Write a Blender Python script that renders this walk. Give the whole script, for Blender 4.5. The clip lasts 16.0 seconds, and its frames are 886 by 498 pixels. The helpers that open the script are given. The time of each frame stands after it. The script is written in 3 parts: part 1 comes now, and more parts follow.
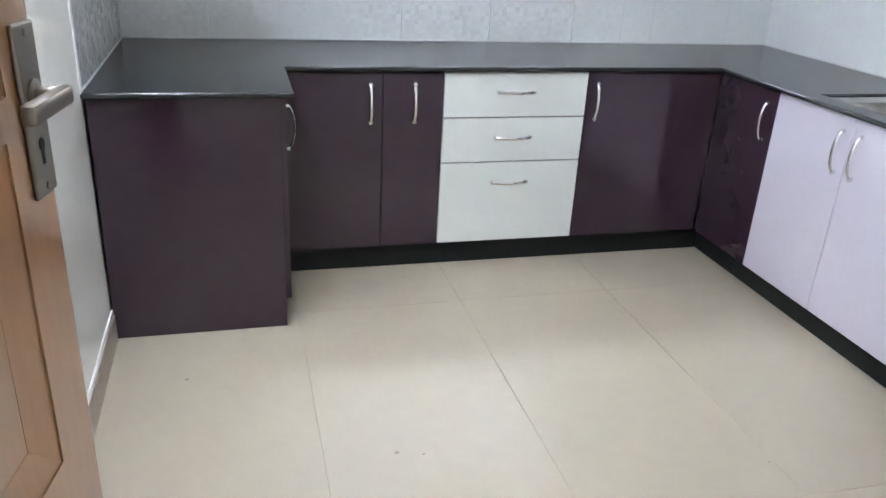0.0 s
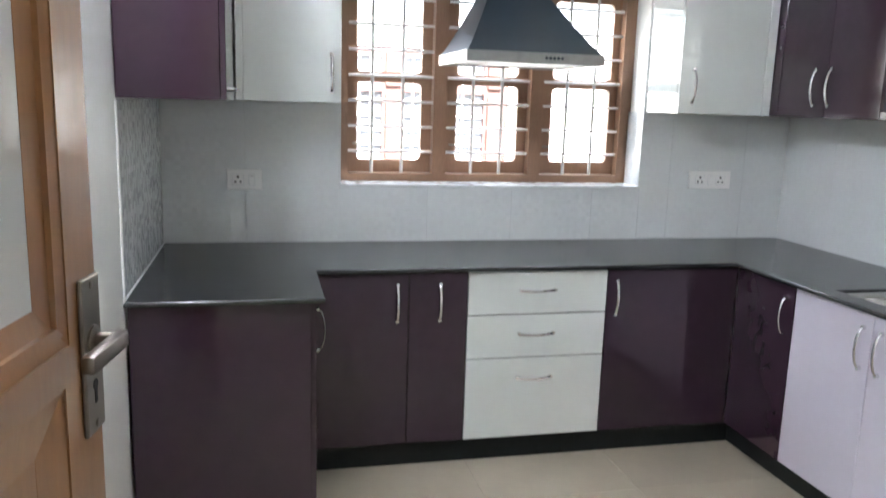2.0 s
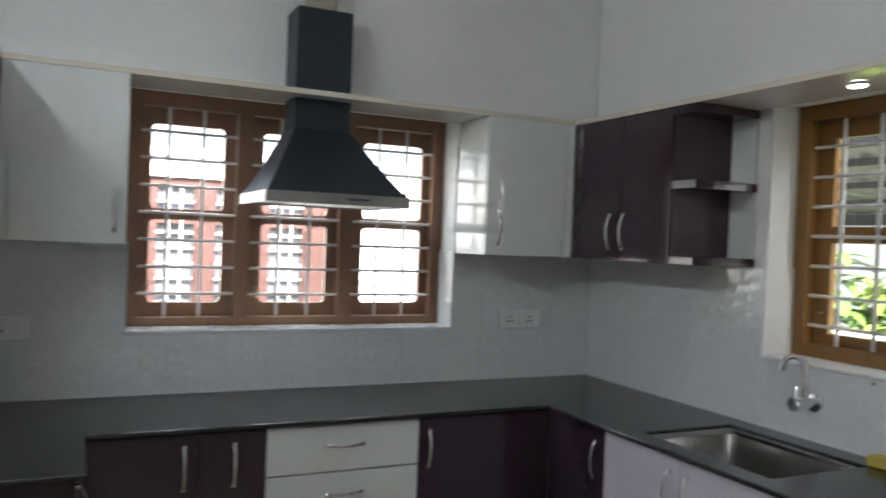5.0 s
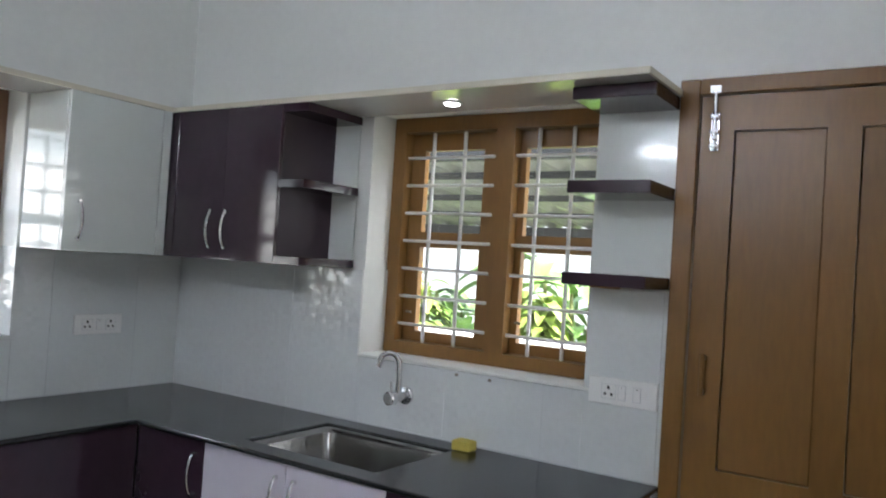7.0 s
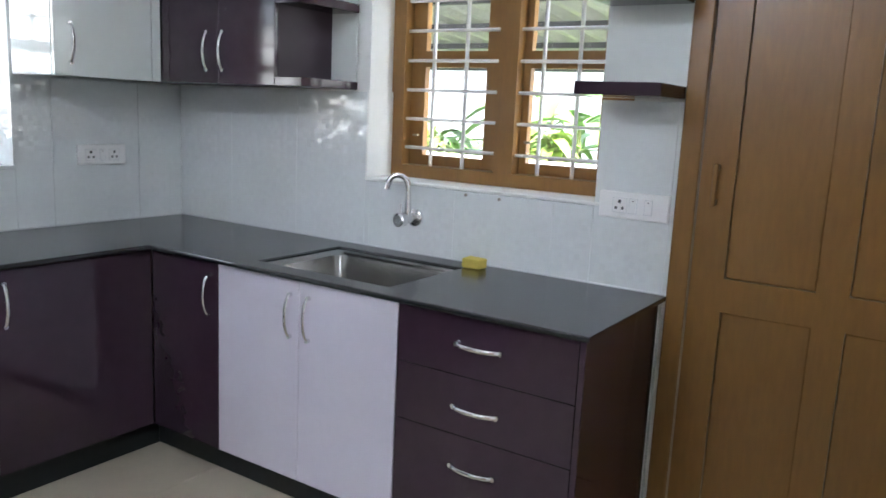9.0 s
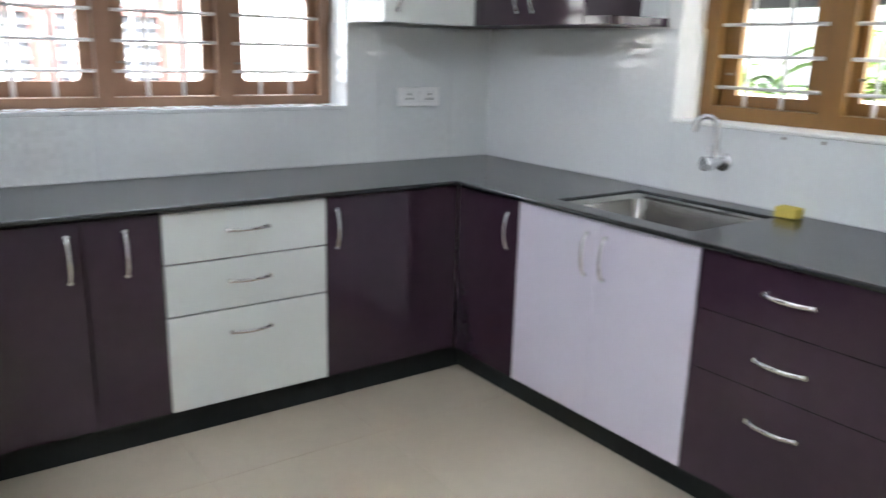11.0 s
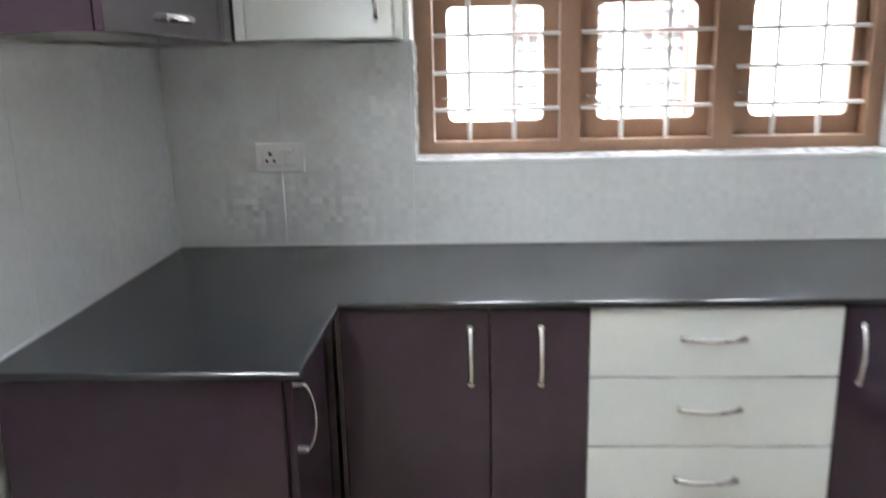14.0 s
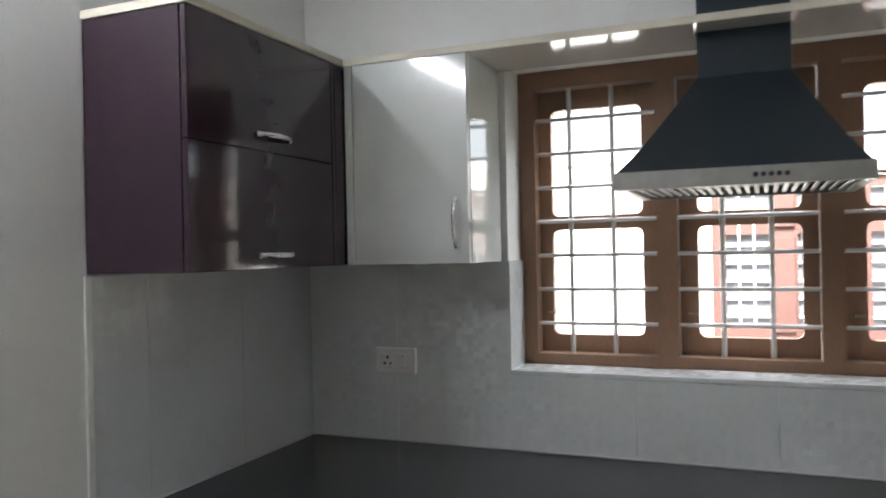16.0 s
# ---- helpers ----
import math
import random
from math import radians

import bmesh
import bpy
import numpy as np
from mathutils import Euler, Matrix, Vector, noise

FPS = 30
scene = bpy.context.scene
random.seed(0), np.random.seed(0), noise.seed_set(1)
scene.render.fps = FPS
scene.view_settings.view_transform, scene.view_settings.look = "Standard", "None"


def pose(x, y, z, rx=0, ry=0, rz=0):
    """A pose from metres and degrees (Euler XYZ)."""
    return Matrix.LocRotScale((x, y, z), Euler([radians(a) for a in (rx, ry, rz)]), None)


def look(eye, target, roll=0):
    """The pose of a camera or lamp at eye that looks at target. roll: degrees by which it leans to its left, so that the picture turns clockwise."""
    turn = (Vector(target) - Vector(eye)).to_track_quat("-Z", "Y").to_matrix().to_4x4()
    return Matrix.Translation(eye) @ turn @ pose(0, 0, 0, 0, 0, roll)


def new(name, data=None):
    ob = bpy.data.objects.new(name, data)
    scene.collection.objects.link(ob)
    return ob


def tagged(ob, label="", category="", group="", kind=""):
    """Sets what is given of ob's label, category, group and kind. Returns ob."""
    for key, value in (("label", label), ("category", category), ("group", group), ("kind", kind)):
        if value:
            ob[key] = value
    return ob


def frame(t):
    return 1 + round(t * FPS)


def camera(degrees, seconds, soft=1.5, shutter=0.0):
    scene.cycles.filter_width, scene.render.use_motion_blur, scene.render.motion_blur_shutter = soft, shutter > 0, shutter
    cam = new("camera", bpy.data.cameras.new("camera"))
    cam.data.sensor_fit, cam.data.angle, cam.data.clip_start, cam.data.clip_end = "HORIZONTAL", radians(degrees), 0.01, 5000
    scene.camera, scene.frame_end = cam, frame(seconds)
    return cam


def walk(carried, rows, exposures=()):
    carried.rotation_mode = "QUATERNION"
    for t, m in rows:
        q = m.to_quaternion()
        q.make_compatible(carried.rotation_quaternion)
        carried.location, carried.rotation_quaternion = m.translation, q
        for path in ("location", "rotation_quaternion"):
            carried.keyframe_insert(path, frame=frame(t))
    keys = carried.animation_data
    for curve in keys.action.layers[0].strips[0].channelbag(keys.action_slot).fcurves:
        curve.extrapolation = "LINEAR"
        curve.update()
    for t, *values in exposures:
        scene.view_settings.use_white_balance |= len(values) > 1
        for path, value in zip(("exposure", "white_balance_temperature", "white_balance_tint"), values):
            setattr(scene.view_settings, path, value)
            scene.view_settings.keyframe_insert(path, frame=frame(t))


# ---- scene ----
cam = camera(59.3, 16.0, shutter=0.5)
PATH = [
    (0, (1.493, 0.988, 1.35), (1.985, 2.755, 0.554), 3.1),
    (0.5, (1.492, 0.979, 1.374), (1.967, 2.762, 0.603), 3.1),
    (1, (1.484, 0.98, 1.389), (1.958, 2.799, 0.704), 2.9),
    (1.5, (1.483, 0.963, 1.411), (1.947, 2.836, 0.882), 2.3),
    (2, (1.476, 0.957, 1.441), (1.924, 2.872, 1.074), 1.8),
    (2.5, (1.479, 0.945, 1.452), (1.922, 2.88, 1.21), 1.5),
    (3, (1.473, 0.944, 1.464), (1.915, 2.888, 1.301), 1.5),
    (5.5, (1.634, 1.197, 1.492), (2.792, 2.827, 1.546), 2.6),
    (6, (1.56, 1.29, 1.481), (3.037, 2.636, 1.562), 3.4),
    (6.5, (1.574, 1.281, 1.489), (3.168, 2.486, 1.565), 3.7),
    (7, (1.591, 1.288, 1.47), (3.26, 2.389, 1.509), 3.7),
    (7.5, (1.602, 1.303, 1.433), (3.305, 2.346, 1.319), 3.5),
    (8, (1.617, 1.31, 1.407), (3.329, 2.31, 1.146), 3.2),
    (10.5, (1.615, 1.316, 1.327), (2.982, 2.693, 0.843), 1.9),
    (11, (1.576, 1.324, 1.325), (2.705, 2.900, 0.830), 1.5),
    (11.5, (1.599, 1.342, 1.339), (2.451, 3.071, 0.805), 1.3),
    (12, (1.608, 1.533, 1.314), (2.347, 3.306, 0.755), 0.6),
    (12.5, (1.654, 1.662, 1.313), (2.297, 3.459, 0.716), 0.2),
    (13, (1.782, 1.803, 1.323), (2.124, 3.667, 0.687), 0.5),
    (13.5, (1.909, 1.892, 1.353), (1.993, 3.799, 0.755), -0.9),
    (14, (2.001, 2.070, 1.369), (1.902, 4.012, 0.898), -1.4),
    (14.5, (2.143, 2.154, 1.398), (1.68, 4.077, 1.098), -2.5),
    (15, (2.3, 2.16, 1.433), (1.574, 4.017, 1.28), -2.3),
    (15.5, (2.442, 2.078, 1.456), (1.648, 3.912, 1.381), -1.8),
    (16, (2.573, 1.998, 1.471), (1.807, 3.845, 1.473), -1.2),
]
EXPOSURES = [(0, 3.4, 5900, 12), (1.5, 3.39, 6000, 12), (2.2, 2.77, 6175, 12), (3.0, 2.17, 6300, 12), (5.5, 1.68, 6250, 11), (6.0, 1.73, 6180, 11), (7.0, 2.08, 6010, 11), (8.0, 2.31, 5770, 11), (10.5, 2.94, 6010, 11), (11.0, 2.83, 6067, 12), (12.5, 3.64, 6190, 12), (13.5, 3.55, 6293, 12), (14.0, 3.12, 6300, 12), (15.0, 2.17, 6375, 12), (16, 1.86, 6450, 12)]
walk(cam, [(t, look(eye, target, roll)) for t, eye, target, roll in PATH], EXPOSURES)

# ---- light ----
world = bpy.data.worlds.new("sky")
scene.world = world
world.use_nodes = True
sky = world.node_tree.nodes.new("ShaderNodeTexSky")
sky.sky_type, sky.sun_disc = "NISHITA", False
sky.sun_elevation, sky.sun_rotation = radians(42), radians(180)
sky.air_density, sky.dust_density = 1.0, 4.0
haze = world.node_tree.nodes.new("ShaderNodeHueSaturation")
haze.inputs["Saturation"].default_value, haze.inputs["Value"].default_value = 0.35, 1.5
world.node_tree.links.new(sky.outputs[0], haze.inputs["Color"])
world.node_tree.links.new(haze.outputs[0], world.node_tree.nodes["Background"].inputs[0])
world.node_tree.nodes["Background"].inputs[1].default_value = 0.15
sun = new("sun", bpy.data.lights.new("sun", "SUN"))
sun.data.energy, sun.data.angle, sun.data.color = 4.5, radians(2), (1.0, 0.96, 0.9)
sun.rotation_euler = (radians(48), 0, 0)


def sky_lamp(name, m, w, h, watts):
    """An added area lamp, unseen above a window's opening, that boosts the skylight through it."""
    lamp = bpy.data.lights.new(name, "AREA")
    lamp.shape, lamp.size, lamp.size_y, lamp.energy, lamp.color = "RECTANGLE", w, h, watts, (0.94, 0.97, 1.0)
    ob = new(name, lamp)
    ob.matrix_world = m


sky_lamp("sky_fill_hob", look((2.52, 5.15, 2.75), (2.52, 4.15, 0.8)), 2.0, 0.8, 30)

# ---- materials ----
def material(name, base, rough=0.5, metal=0.0, coat=0.0, vary=0.06, grain=8.0, bump=0.0, bump_scale=60.0, spec=0.5, speck=None, stretch=(1, 1, 1), island=0.0, wear=1.0):
    m = bpy.data.materials.new(name)
    m.use_nodes = True
    n, l = m.node_tree.nodes, m.node_tree.links
    p = n["Principled BSDF"]
    p.inputs["Roughness"].default_value, p.inputs["Metallic"].default_value = rough, metal
    p.inputs["Coat Weight"].default_value, p.inputs["Coat Roughness"].default_value = coat, 0.08
    p.inputs["Specular IOR Level"].default_value = spec
    co = n.new("ShaderNodeTexCoord")
    mp = n.new("ShaderNodeMapping")
    mp.inputs["Scale"].default_value = stretch
    l.new(co.outputs["Object"], mp.inputs["Vector"])

    def tex(scale, detail=5.0):
        t = n.new("ShaderNodeTexNoise")
        t.inputs["Scale"].default_value, t.inputs["Detail"].default_value = scale, detail
        l.new(mp.outputs["Vector"], t.inputs["Vector"])
        return t

    big, fine = tex(grain * 0.15), tex(grain * 4)
    add = n.new("ShaderNodeMath")
    add.operation = "ADD"
    l.new(big.outputs["Fac"], add.inputs[0])
    l.new(fine.outputs["Fac"], add.inputs[1])
    src = add.outputs[0]
    if island:
        info = n.new("ShaderNodeObjectInfo")
        ma = n.new("ShaderNodeMath")
        ma.operation, ma.inputs[1].default_value = "MULTIPLY_ADD", island
        l.new(info.outputs["Random"], ma.inputs[0])
        l.new(src, ma.inputs[2])
        src = ma.outputs[0]
    ramp = n.new("ShaderNodeMapRange")
    ramp.inputs["From Min"].default_value, ramp.inputs["From Max"].default_value = 0.6, 1.4 + island
    ramp.inputs["To Min"].default_value, ramp.inputs["To Max"].default_value = 1 - vary, 1 + vary
    l.new(src, ramp.inputs["Value"])
    mul = n.new("ShaderNodeVectorMath")
    mul.operation = "MULTIPLY"
    mul.inputs[0].default_value = base
    l.new(ramp.outputs["Result"], mul.inputs[1])
    col = mul.outputs[0]
    if speck:
        st = tex(speck[0], 2.0)
        cr = n.new("ShaderNodeMapRange")
        cr.inputs["From Min"].default_value, cr.inputs["From Max"].default_value = speck[1], speck[1] + 0.06
        l.new(st.outputs["Fac"], cr.inputs["Value"])
        mix = n.new("ShaderNodeMix")
        mix.data_type = "RGBA"
        l.new(cr.outputs["Result"], mix.inputs["Factor"])
        l.new(col, mix.inputs["A"])
        mix.inputs["B"].default_value = (*speck[2], 1)
        col = mix.outputs["Result"]
    l.new(col, p.inputs["Base Color"])
    rr = n.new("ShaderNodeMapRange")
    rr.inputs["To Min"].default_value, rr.inputs["To Max"].default_value = rough * (1 - 0.2 * wear), min(1, rough * (1 + 0.25 * wear))
    l.new(big.outputs["Fac"], rr.inputs["Value"])
    l.new(rr.outputs["Result"], p.inputs["Roughness"])
    if bump:
        bt = tex(bump_scale, 3.0)
        b = n.new("ShaderNodeBump")
        b.inputs["Strength"].default_value, b.inputs["Distance"].default_value = bump, 0.004
        l.new(bt.outputs["Fac"], b.inputs["Height"])
        l.new(b.outputs["Normal"], p.inputs["Normal"])
    return m


PAINT = material("white_wall_paint", (0.86, 0.87, 0.84), 0.38, vary=0.03, bump=0.06, bump_scale=90)
CEIL = material("ceiling_paint", (0.88, 0.88, 0.87), 0.7, vary=0.02)
TILE = material("pearl_wall_tile", (0.77, 0.80, 0.80), 0.05, vary=0.04, grain=12, island=0.1, spec=0.8)
FLOOR = material("cream_floor_tile", (0.50, 0.44, 0.335), 0.36, vary=0.06, grain=5, bump=0.015, bump_scale=20, island=0.3)


def mosaic(m, size, tilt):
    """Small square chips in a glazed tile, each leaning its own way."""
    n, l = m.node_tree.nodes, m.node_tree.links
    co, off, snap, wn = [n.new("ShaderNode" + k) for k in ("TexCoord", "VectorMath", "VectorMath", "TexWhiteNoise")]
    off.operation, off.inputs[1].default_value = "ADD", (0.0031, 0.0031, 0.0031)
    snap.operation, snap.inputs[1].default_value = "SNAP", (size, size, size)
    l.new(co.outputs["Object"], off.inputs[0])
    l.new(off.outputs[0], snap.inputs[0])
    l.new(snap.outputs[0], wn.inputs["Vector"])
    sub, sc, ad, geo, nn = [n.new("ShaderNode" + k) for k in ("VectorMath", "VectorMath", "VectorMath", "NewGeometry", "VectorMath")]
    sub.operation, sc.operation, ad.operation, nn.operation = "SUBTRACT", "SCALE", "ADD", "NORMALIZE"
    sub.inputs[1].default_value = (0.5, 0.5, 0.5)
    sc.inputs["Scale"].default_value = tilt
    l.new(wn.outputs["Color"], sub.inputs[0])
    l.new(sub.outputs[0], sc.inputs[0])
    l.new(sc.outputs[0], ad.inputs[0])
    l.new(geo.outputs["Normal"], ad.inputs[1])
    l.new(ad.outputs[0], nn.inputs[0])
    l.new(nn.outputs[0], n["Principled BSDF"].inputs["Normal"])


mosaic(TILE, 0.020, 0.115)
GROUT = material("grout", (0.42, 0.36, 0.28), 0.9)
TGROUT = material("wall_grout", (0.6, 0.62, 0.63), 0.8)
SKIRT = material("brown_skirting_tile", (0.36, 0.29, 0.22), 0.3, vary=0.1)
PURPLE = material("aubergine_laminate", (0.039, 0.021, 0.033), 0.10, coat=0.2, vary=0.08, grain=6, wear=0.0)
MATT = material("matt_aubergine_board", (0.039, 0.021, 0.033), 0.45, vary=0.08, grain=6)
WHITE = material("white_laminate", (0.76, 0.80, 0.77), 0.1, coat=0.4, vary=0.02, bump=0.012, bump_scale=20)
LILAC = material("lilac_white_laminate", (0.60, 0.565, 0.645), 0.36, coat=0.15, vary=0.02, bump=0.012, bump_scale=20)
CARC = material("cabinet_carcass", (0.10, 0.07, 0.07), 0.5)
GRANITE = material("black_granite", (0.013, 0.015, 0.017), 0.20, vary=0.12, grain=7, spec=0.72)
PLINTH = material("black_plinth", (0.010, 0.012, 0.012), 0.4, vary=0.3, spec=0.25)
CHROME = material("chrome", (0.75, 0.75, 0.76), 0.14, metal=1.0, vary=0.03)
STEEL = material("brushed_steel", (0.44, 0.43, 0.41), 0.2, metal=1.0, vary=0.08, stretch=(1, 12, 12))
BRONZE = material("satin_nickel_handle", (0.29, 0.26, 0.225), 0.32, metal=1.0, vary=0.1, bump=0.03)
FILTER = material("oily_filter_steel", (0.36, 0.36, 0.35), 0.38, metal=0.9, vary=0.15)
HOODM = material("dark_hood_enamel", (0.030, 0.043, 0.055), 0.36, metal=0.3, vary=0.08)
TEAK = material("brown_window_wood", (0.265, 0.15, 0.09), 0.38, vary=0.18, grain=10, bump=0.05, bump_scale=30, stretch=(4, 4, 0.6))
DOORW = material("brown_painted_door", (0.215, 0.108, 0.026), 0.33, vary=0.14, grain=6, bump=0.06, bump_scale=24, stretch=(3, 3, 0.5))
LEAFW = material("varnished_door_wood", (0.35, 0.17, 0.066), 0.34, coat=1.0, vary=0.14, grain=6, bump=0.05, bump_scale=24, stretch=(3, 3, 0.5))
BAR = material("painted_grille_bar", (0.72, 0.71, 0.69), 0.35, vary=0.05)
PLATE = material("white_switch_plastic", (0.90, 0.90, 0.89), 0.3, vary=0.01)
# Black plates paint the shade inside pin holes and keyhole; nothing is cut.
HOLE = material("black_hole_shade", (0.01, 0.01, 0.01), 0.6)
CREAM = material("cream_edge_band", (0.72, 0.68, 0.56), 0.45, vary=0.05)
SOFF = material("glossy_soffit_laminate", (0.60, 0.58, 0.55), 0.1, coat=0.3, vary=0.03)
SPONGE = material("yellow_sponge", (0.62, 0.50, 0.10), 0.95, vary=0.2, grain=60, bump=0.6, bump_scale=220)
FOIL = material("aluminium_duct", (0.72, 0.68, 0.62), 0.3, metal=0.8, vary=0.1)
OUTW = material("white_house_paint", (0.82, 0.80, 0.78), 0.8, vary=0.05)
REDW = material("red_brown_house_window", (0.125, 0.06, 0.05), 0.5, vary=0.1)
DARKG = material("dim_house_glass", (0.17, 0.18, 0.20), 0.15)
ROOFM = material("corrugated_roof_sheet", (0.42, 0.42, 0.42), 0.45, metal=0.2, vary=0.2)
BEAM = material("dark_steel_beam", (0.05, 0.05, 0.055), 0.5)
GRASS = material("garden_ground", (0.10, 0.105, 0.07), 0.9, vary=0.4, grain=4, bump=0.5, bump_scale=30)
LEAF = material("garden_leaf", (0.16, 0.28, 0.06), 0.4, vary=0.5, grain=3, island=0.4)
LEAFY = material("yellow_green_leaf", (0.27, 0.36, 0.07), 0.4, vary=0.4, grain=3)
STEM = material("plant_stem", (0.16, 0.17, 0.06), 0.7)


def glass(name, gloss, lit_fill=0.0):
    m = bpy.data.materials.new(name)
    m.use_nodes = True
    n, l = m.node_tree.nodes, m.node_tree.links
    n.remove(n["Principled BSDF"])
    a, b, mx, fr = n.new("ShaderNodeBsdfTransparent"), n.new("ShaderNodeBsdfGlossy"), n.new("ShaderNodeMixShader"), n.new("ShaderNodeFresnel")
    fr.inputs["IOR"].default_value = gloss
    b.inputs["Roughness"].default_value = 0.02
    a.inputs["Color"].default_value = (0.93, 0.95, 0.94, 1)
    base = a.outputs[0]
    # White diffuse stands in for the bright wall seen through clear door glass.
    if lit_fill:
        dif, mm = n.new("ShaderNodeBsdfDiffuse"), n.new("ShaderNodeMixShader")
        dif.inputs["Color"].default_value = (0.88, 0.90, 0.88, 1)
        mm.inputs[0].default_value = lit_fill
        l.new(base, mm.inputs[1])
        l.new(dif.outputs[0], mm.inputs[2])
        base = mm.outputs[0]
    l.new(fr.outputs[0], mx.inputs[0])
    l.new(base, mx.inputs[1])
    l.new(b.outputs[0], mx.inputs[2])
    l.new(mx.outputs[0], n["Material Output"].inputs["Surface"])
    return m


GLASS = glass("window_glass", 1.45)
DGLASS = glass("door_glass", 1.6, 0.75)


def glow(name, colour, strength):
    m = bpy.data.materials.new(name)
    m.use_nodes = True
    p = m.node_tree.nodes["Principled BSDF"]
    p.inputs["Emission Color"].default_value = (*colour, 1)
    p.inputs["Emission Strength"].default_value = strength
    return m


TUBE = glow("tube_light_glow", (0.90, 0.92, 0.98), 24)
LED = glow("led_glow", (1.0, 0.97, 0.92), 14)

# ---- helpers of the scene ----
ORG = {}


def thing(name, base, label, category, group="", kind=""):
    ob = new(name)
    ob.location = base
    ob.empty_display_size = 0.05
    ORG[ob.name] = Vector(base)
    return tagged(ob, label, category, group, kind)


def part(name, bm, mat, parent=None, label="", smooth=False):
    org = ORG.get(parent.name, Vector()) if parent else Vector()
    if org.length:
        bmesh.ops.translate(bm, verts=bm.verts[:], vec=-org)
    bmesh.ops.recalc_face_normals(bm, faces=bm.faces[:])
    me = bpy.data.meshes.new(name)
    bm.to_mesh(me)
    bm.free()
    me.materials.append(mat)
    if smooth:
        me.polygons.foreach_set("use_smooth", [True] * len(me.polygons))
        me.set_sharp_from_angle(angle=radians(40))
    ob = new(name, me)
    if parent:
        ob.parent = parent
    ORG[ob.name] = org
    if label:
        ob["label"] = label
    return ob


def bx(bm, x0, x1, y0, y1, z0, z1, bev=0.0, seg=1):
    m = Matrix.Translation(((x0 + x1) / 2, (y0 + y1) / 2, (z0 + z1) / 2)) @ Matrix.Diagonal((abs(x1 - x0), abs(y1 - y0), abs(z1 - z0), 1))
    vs = bmesh.ops.create_cube(bm, size=1, matrix=m)["verts"]
    if bev:
        es = list({e for v in vs for e in v.link_edges})
        bmesh.ops.bevel(bm, geom=es, offset=bev, segments=seg, affect="EDGES", profile=0.5)
    return bm


def box(*a):
    return bx(bmesh.new(), *a)


def sweep(bm, pts, r, seg=8, flat=1.0):
    """A round rod along the points; r may be one radius or one for each point."""
    pts = [Vector(p) for p in pts]
    rs = r if isinstance(r, (list, tuple)) else [r] * len(pts)
    side = None
    rings = []
    for i, p in enumerate(pts):
        d = (pts[min(i + 1, len(pts) - 1)] - pts[max(i - 1, 0)]).normalized()
        if side is None:
            side = d.orthogonal().normalized()
        side = (side - d * side.dot(d)).normalized()
        up = d.cross(side)
        rings.append([bm.verts.new(p + rs[i] * (math.cos(a) * side + flat * math.sin(a) * up)) for a in [2 * math.pi * k / seg for k in range(seg)]])
    for a, b in zip(rings, rings[1:]):
        for k in range(seg):
            bm.faces.new((a[k], a[(k + 1) % seg], b[(k + 1) % seg], b[k]))
    bm.faces.new(rings[0])
    bm.faces.new(rings[-1])
    return bm


def bow(parent, centre, along, out, length=0.15, name="handle"):
    """A chrome bow handle with two feet."""
    c, a, o = Vector(centre), Vector(along), Vector(out)
    pts = []
    for i in range(13):
        u = -1 + i / 6
        pts.append(c + a * (length / 2 * u) + o * (0.004 + 0.026 * (1 - u * u) ** 0.6))
    bm = bmesh.new()
    wide, rings = a.cross(o), []
    for i, p in enumerate(pts):
        t = (pts[min(i + 1, 12)] - pts[max(i - 1, 0)]).normalized()
        nn = t.cross(wide)
        rings.append([bm.verts.new(p + 0.0062 * math.cos(q) * wide + 0.0032 * math.sin(q) * nn) for q in [math.pi * k / 5 for k in range(10)]])
    for r0, r1 in zip(rings, rings[1:]):
        for k in range(10):
            bm.faces.new((r0[k], r0[(k + 1) % 10], r1[(k + 1) % 10], r1[k]))
    bm.faces.new(rings[0])
    bm.faces.new(rings[-1])
    for u in (-1, 1):
        p = c + a * (length / 2 * u)
        sweep(bm, [p - a * 0.004 * u, p - a * 0.004 * u + o * 0.012], 0.008, 10)
    return part(name, bm, CHROME, parent, "curved chrome bow handle", True)


def outline_plate(bm, outer, holes, place, thick):
    """A plate with rounded rectangular holes: outer and holes as (u0, u1, v0, v1); place(u, v, w) gives the point."""
    u0, u1, v0, v1 = outer
    us = sorted({u0, u1, *[h[0] for h in holes], *[h[1] for h in holes]})
    vs = sorted({v0, v1, *[h[2] for h in holes], *[h[3] for h in holes]})
    grid = {}

    def vert(u, v):
        key = (round(u, 5), round(v, 5))
        if key not in grid:
            grid[key] = bm.verts.new(place(u, v, 0))
        return grid[key]

    faces = []
    for a, b in zip(us, us[1:]):
        for c, d in zip(vs, vs[1:]):
            if not any(h[0] - 1e-6 <= a and b <= h[1] + 1e-6 and h[2] - 1e-6 <= c and d <= h[3] + 1e-6 for h in holes):
                faces.append(bm.faces.new((vert(a, c), vert(b, c), vert(b, d), vert(a, d))))
    ext = bmesh.ops.extrude_face_region(bm, geom=faces)
    shift = Vector(place(0, 0, thick)) - Vector(place(0, 0, 0))
    bmesh.ops.translate(bm, verts=[g for g in ext["geom"] if isinstance(g, bmesh.types.BMVert)], vec=shift)
    return bm


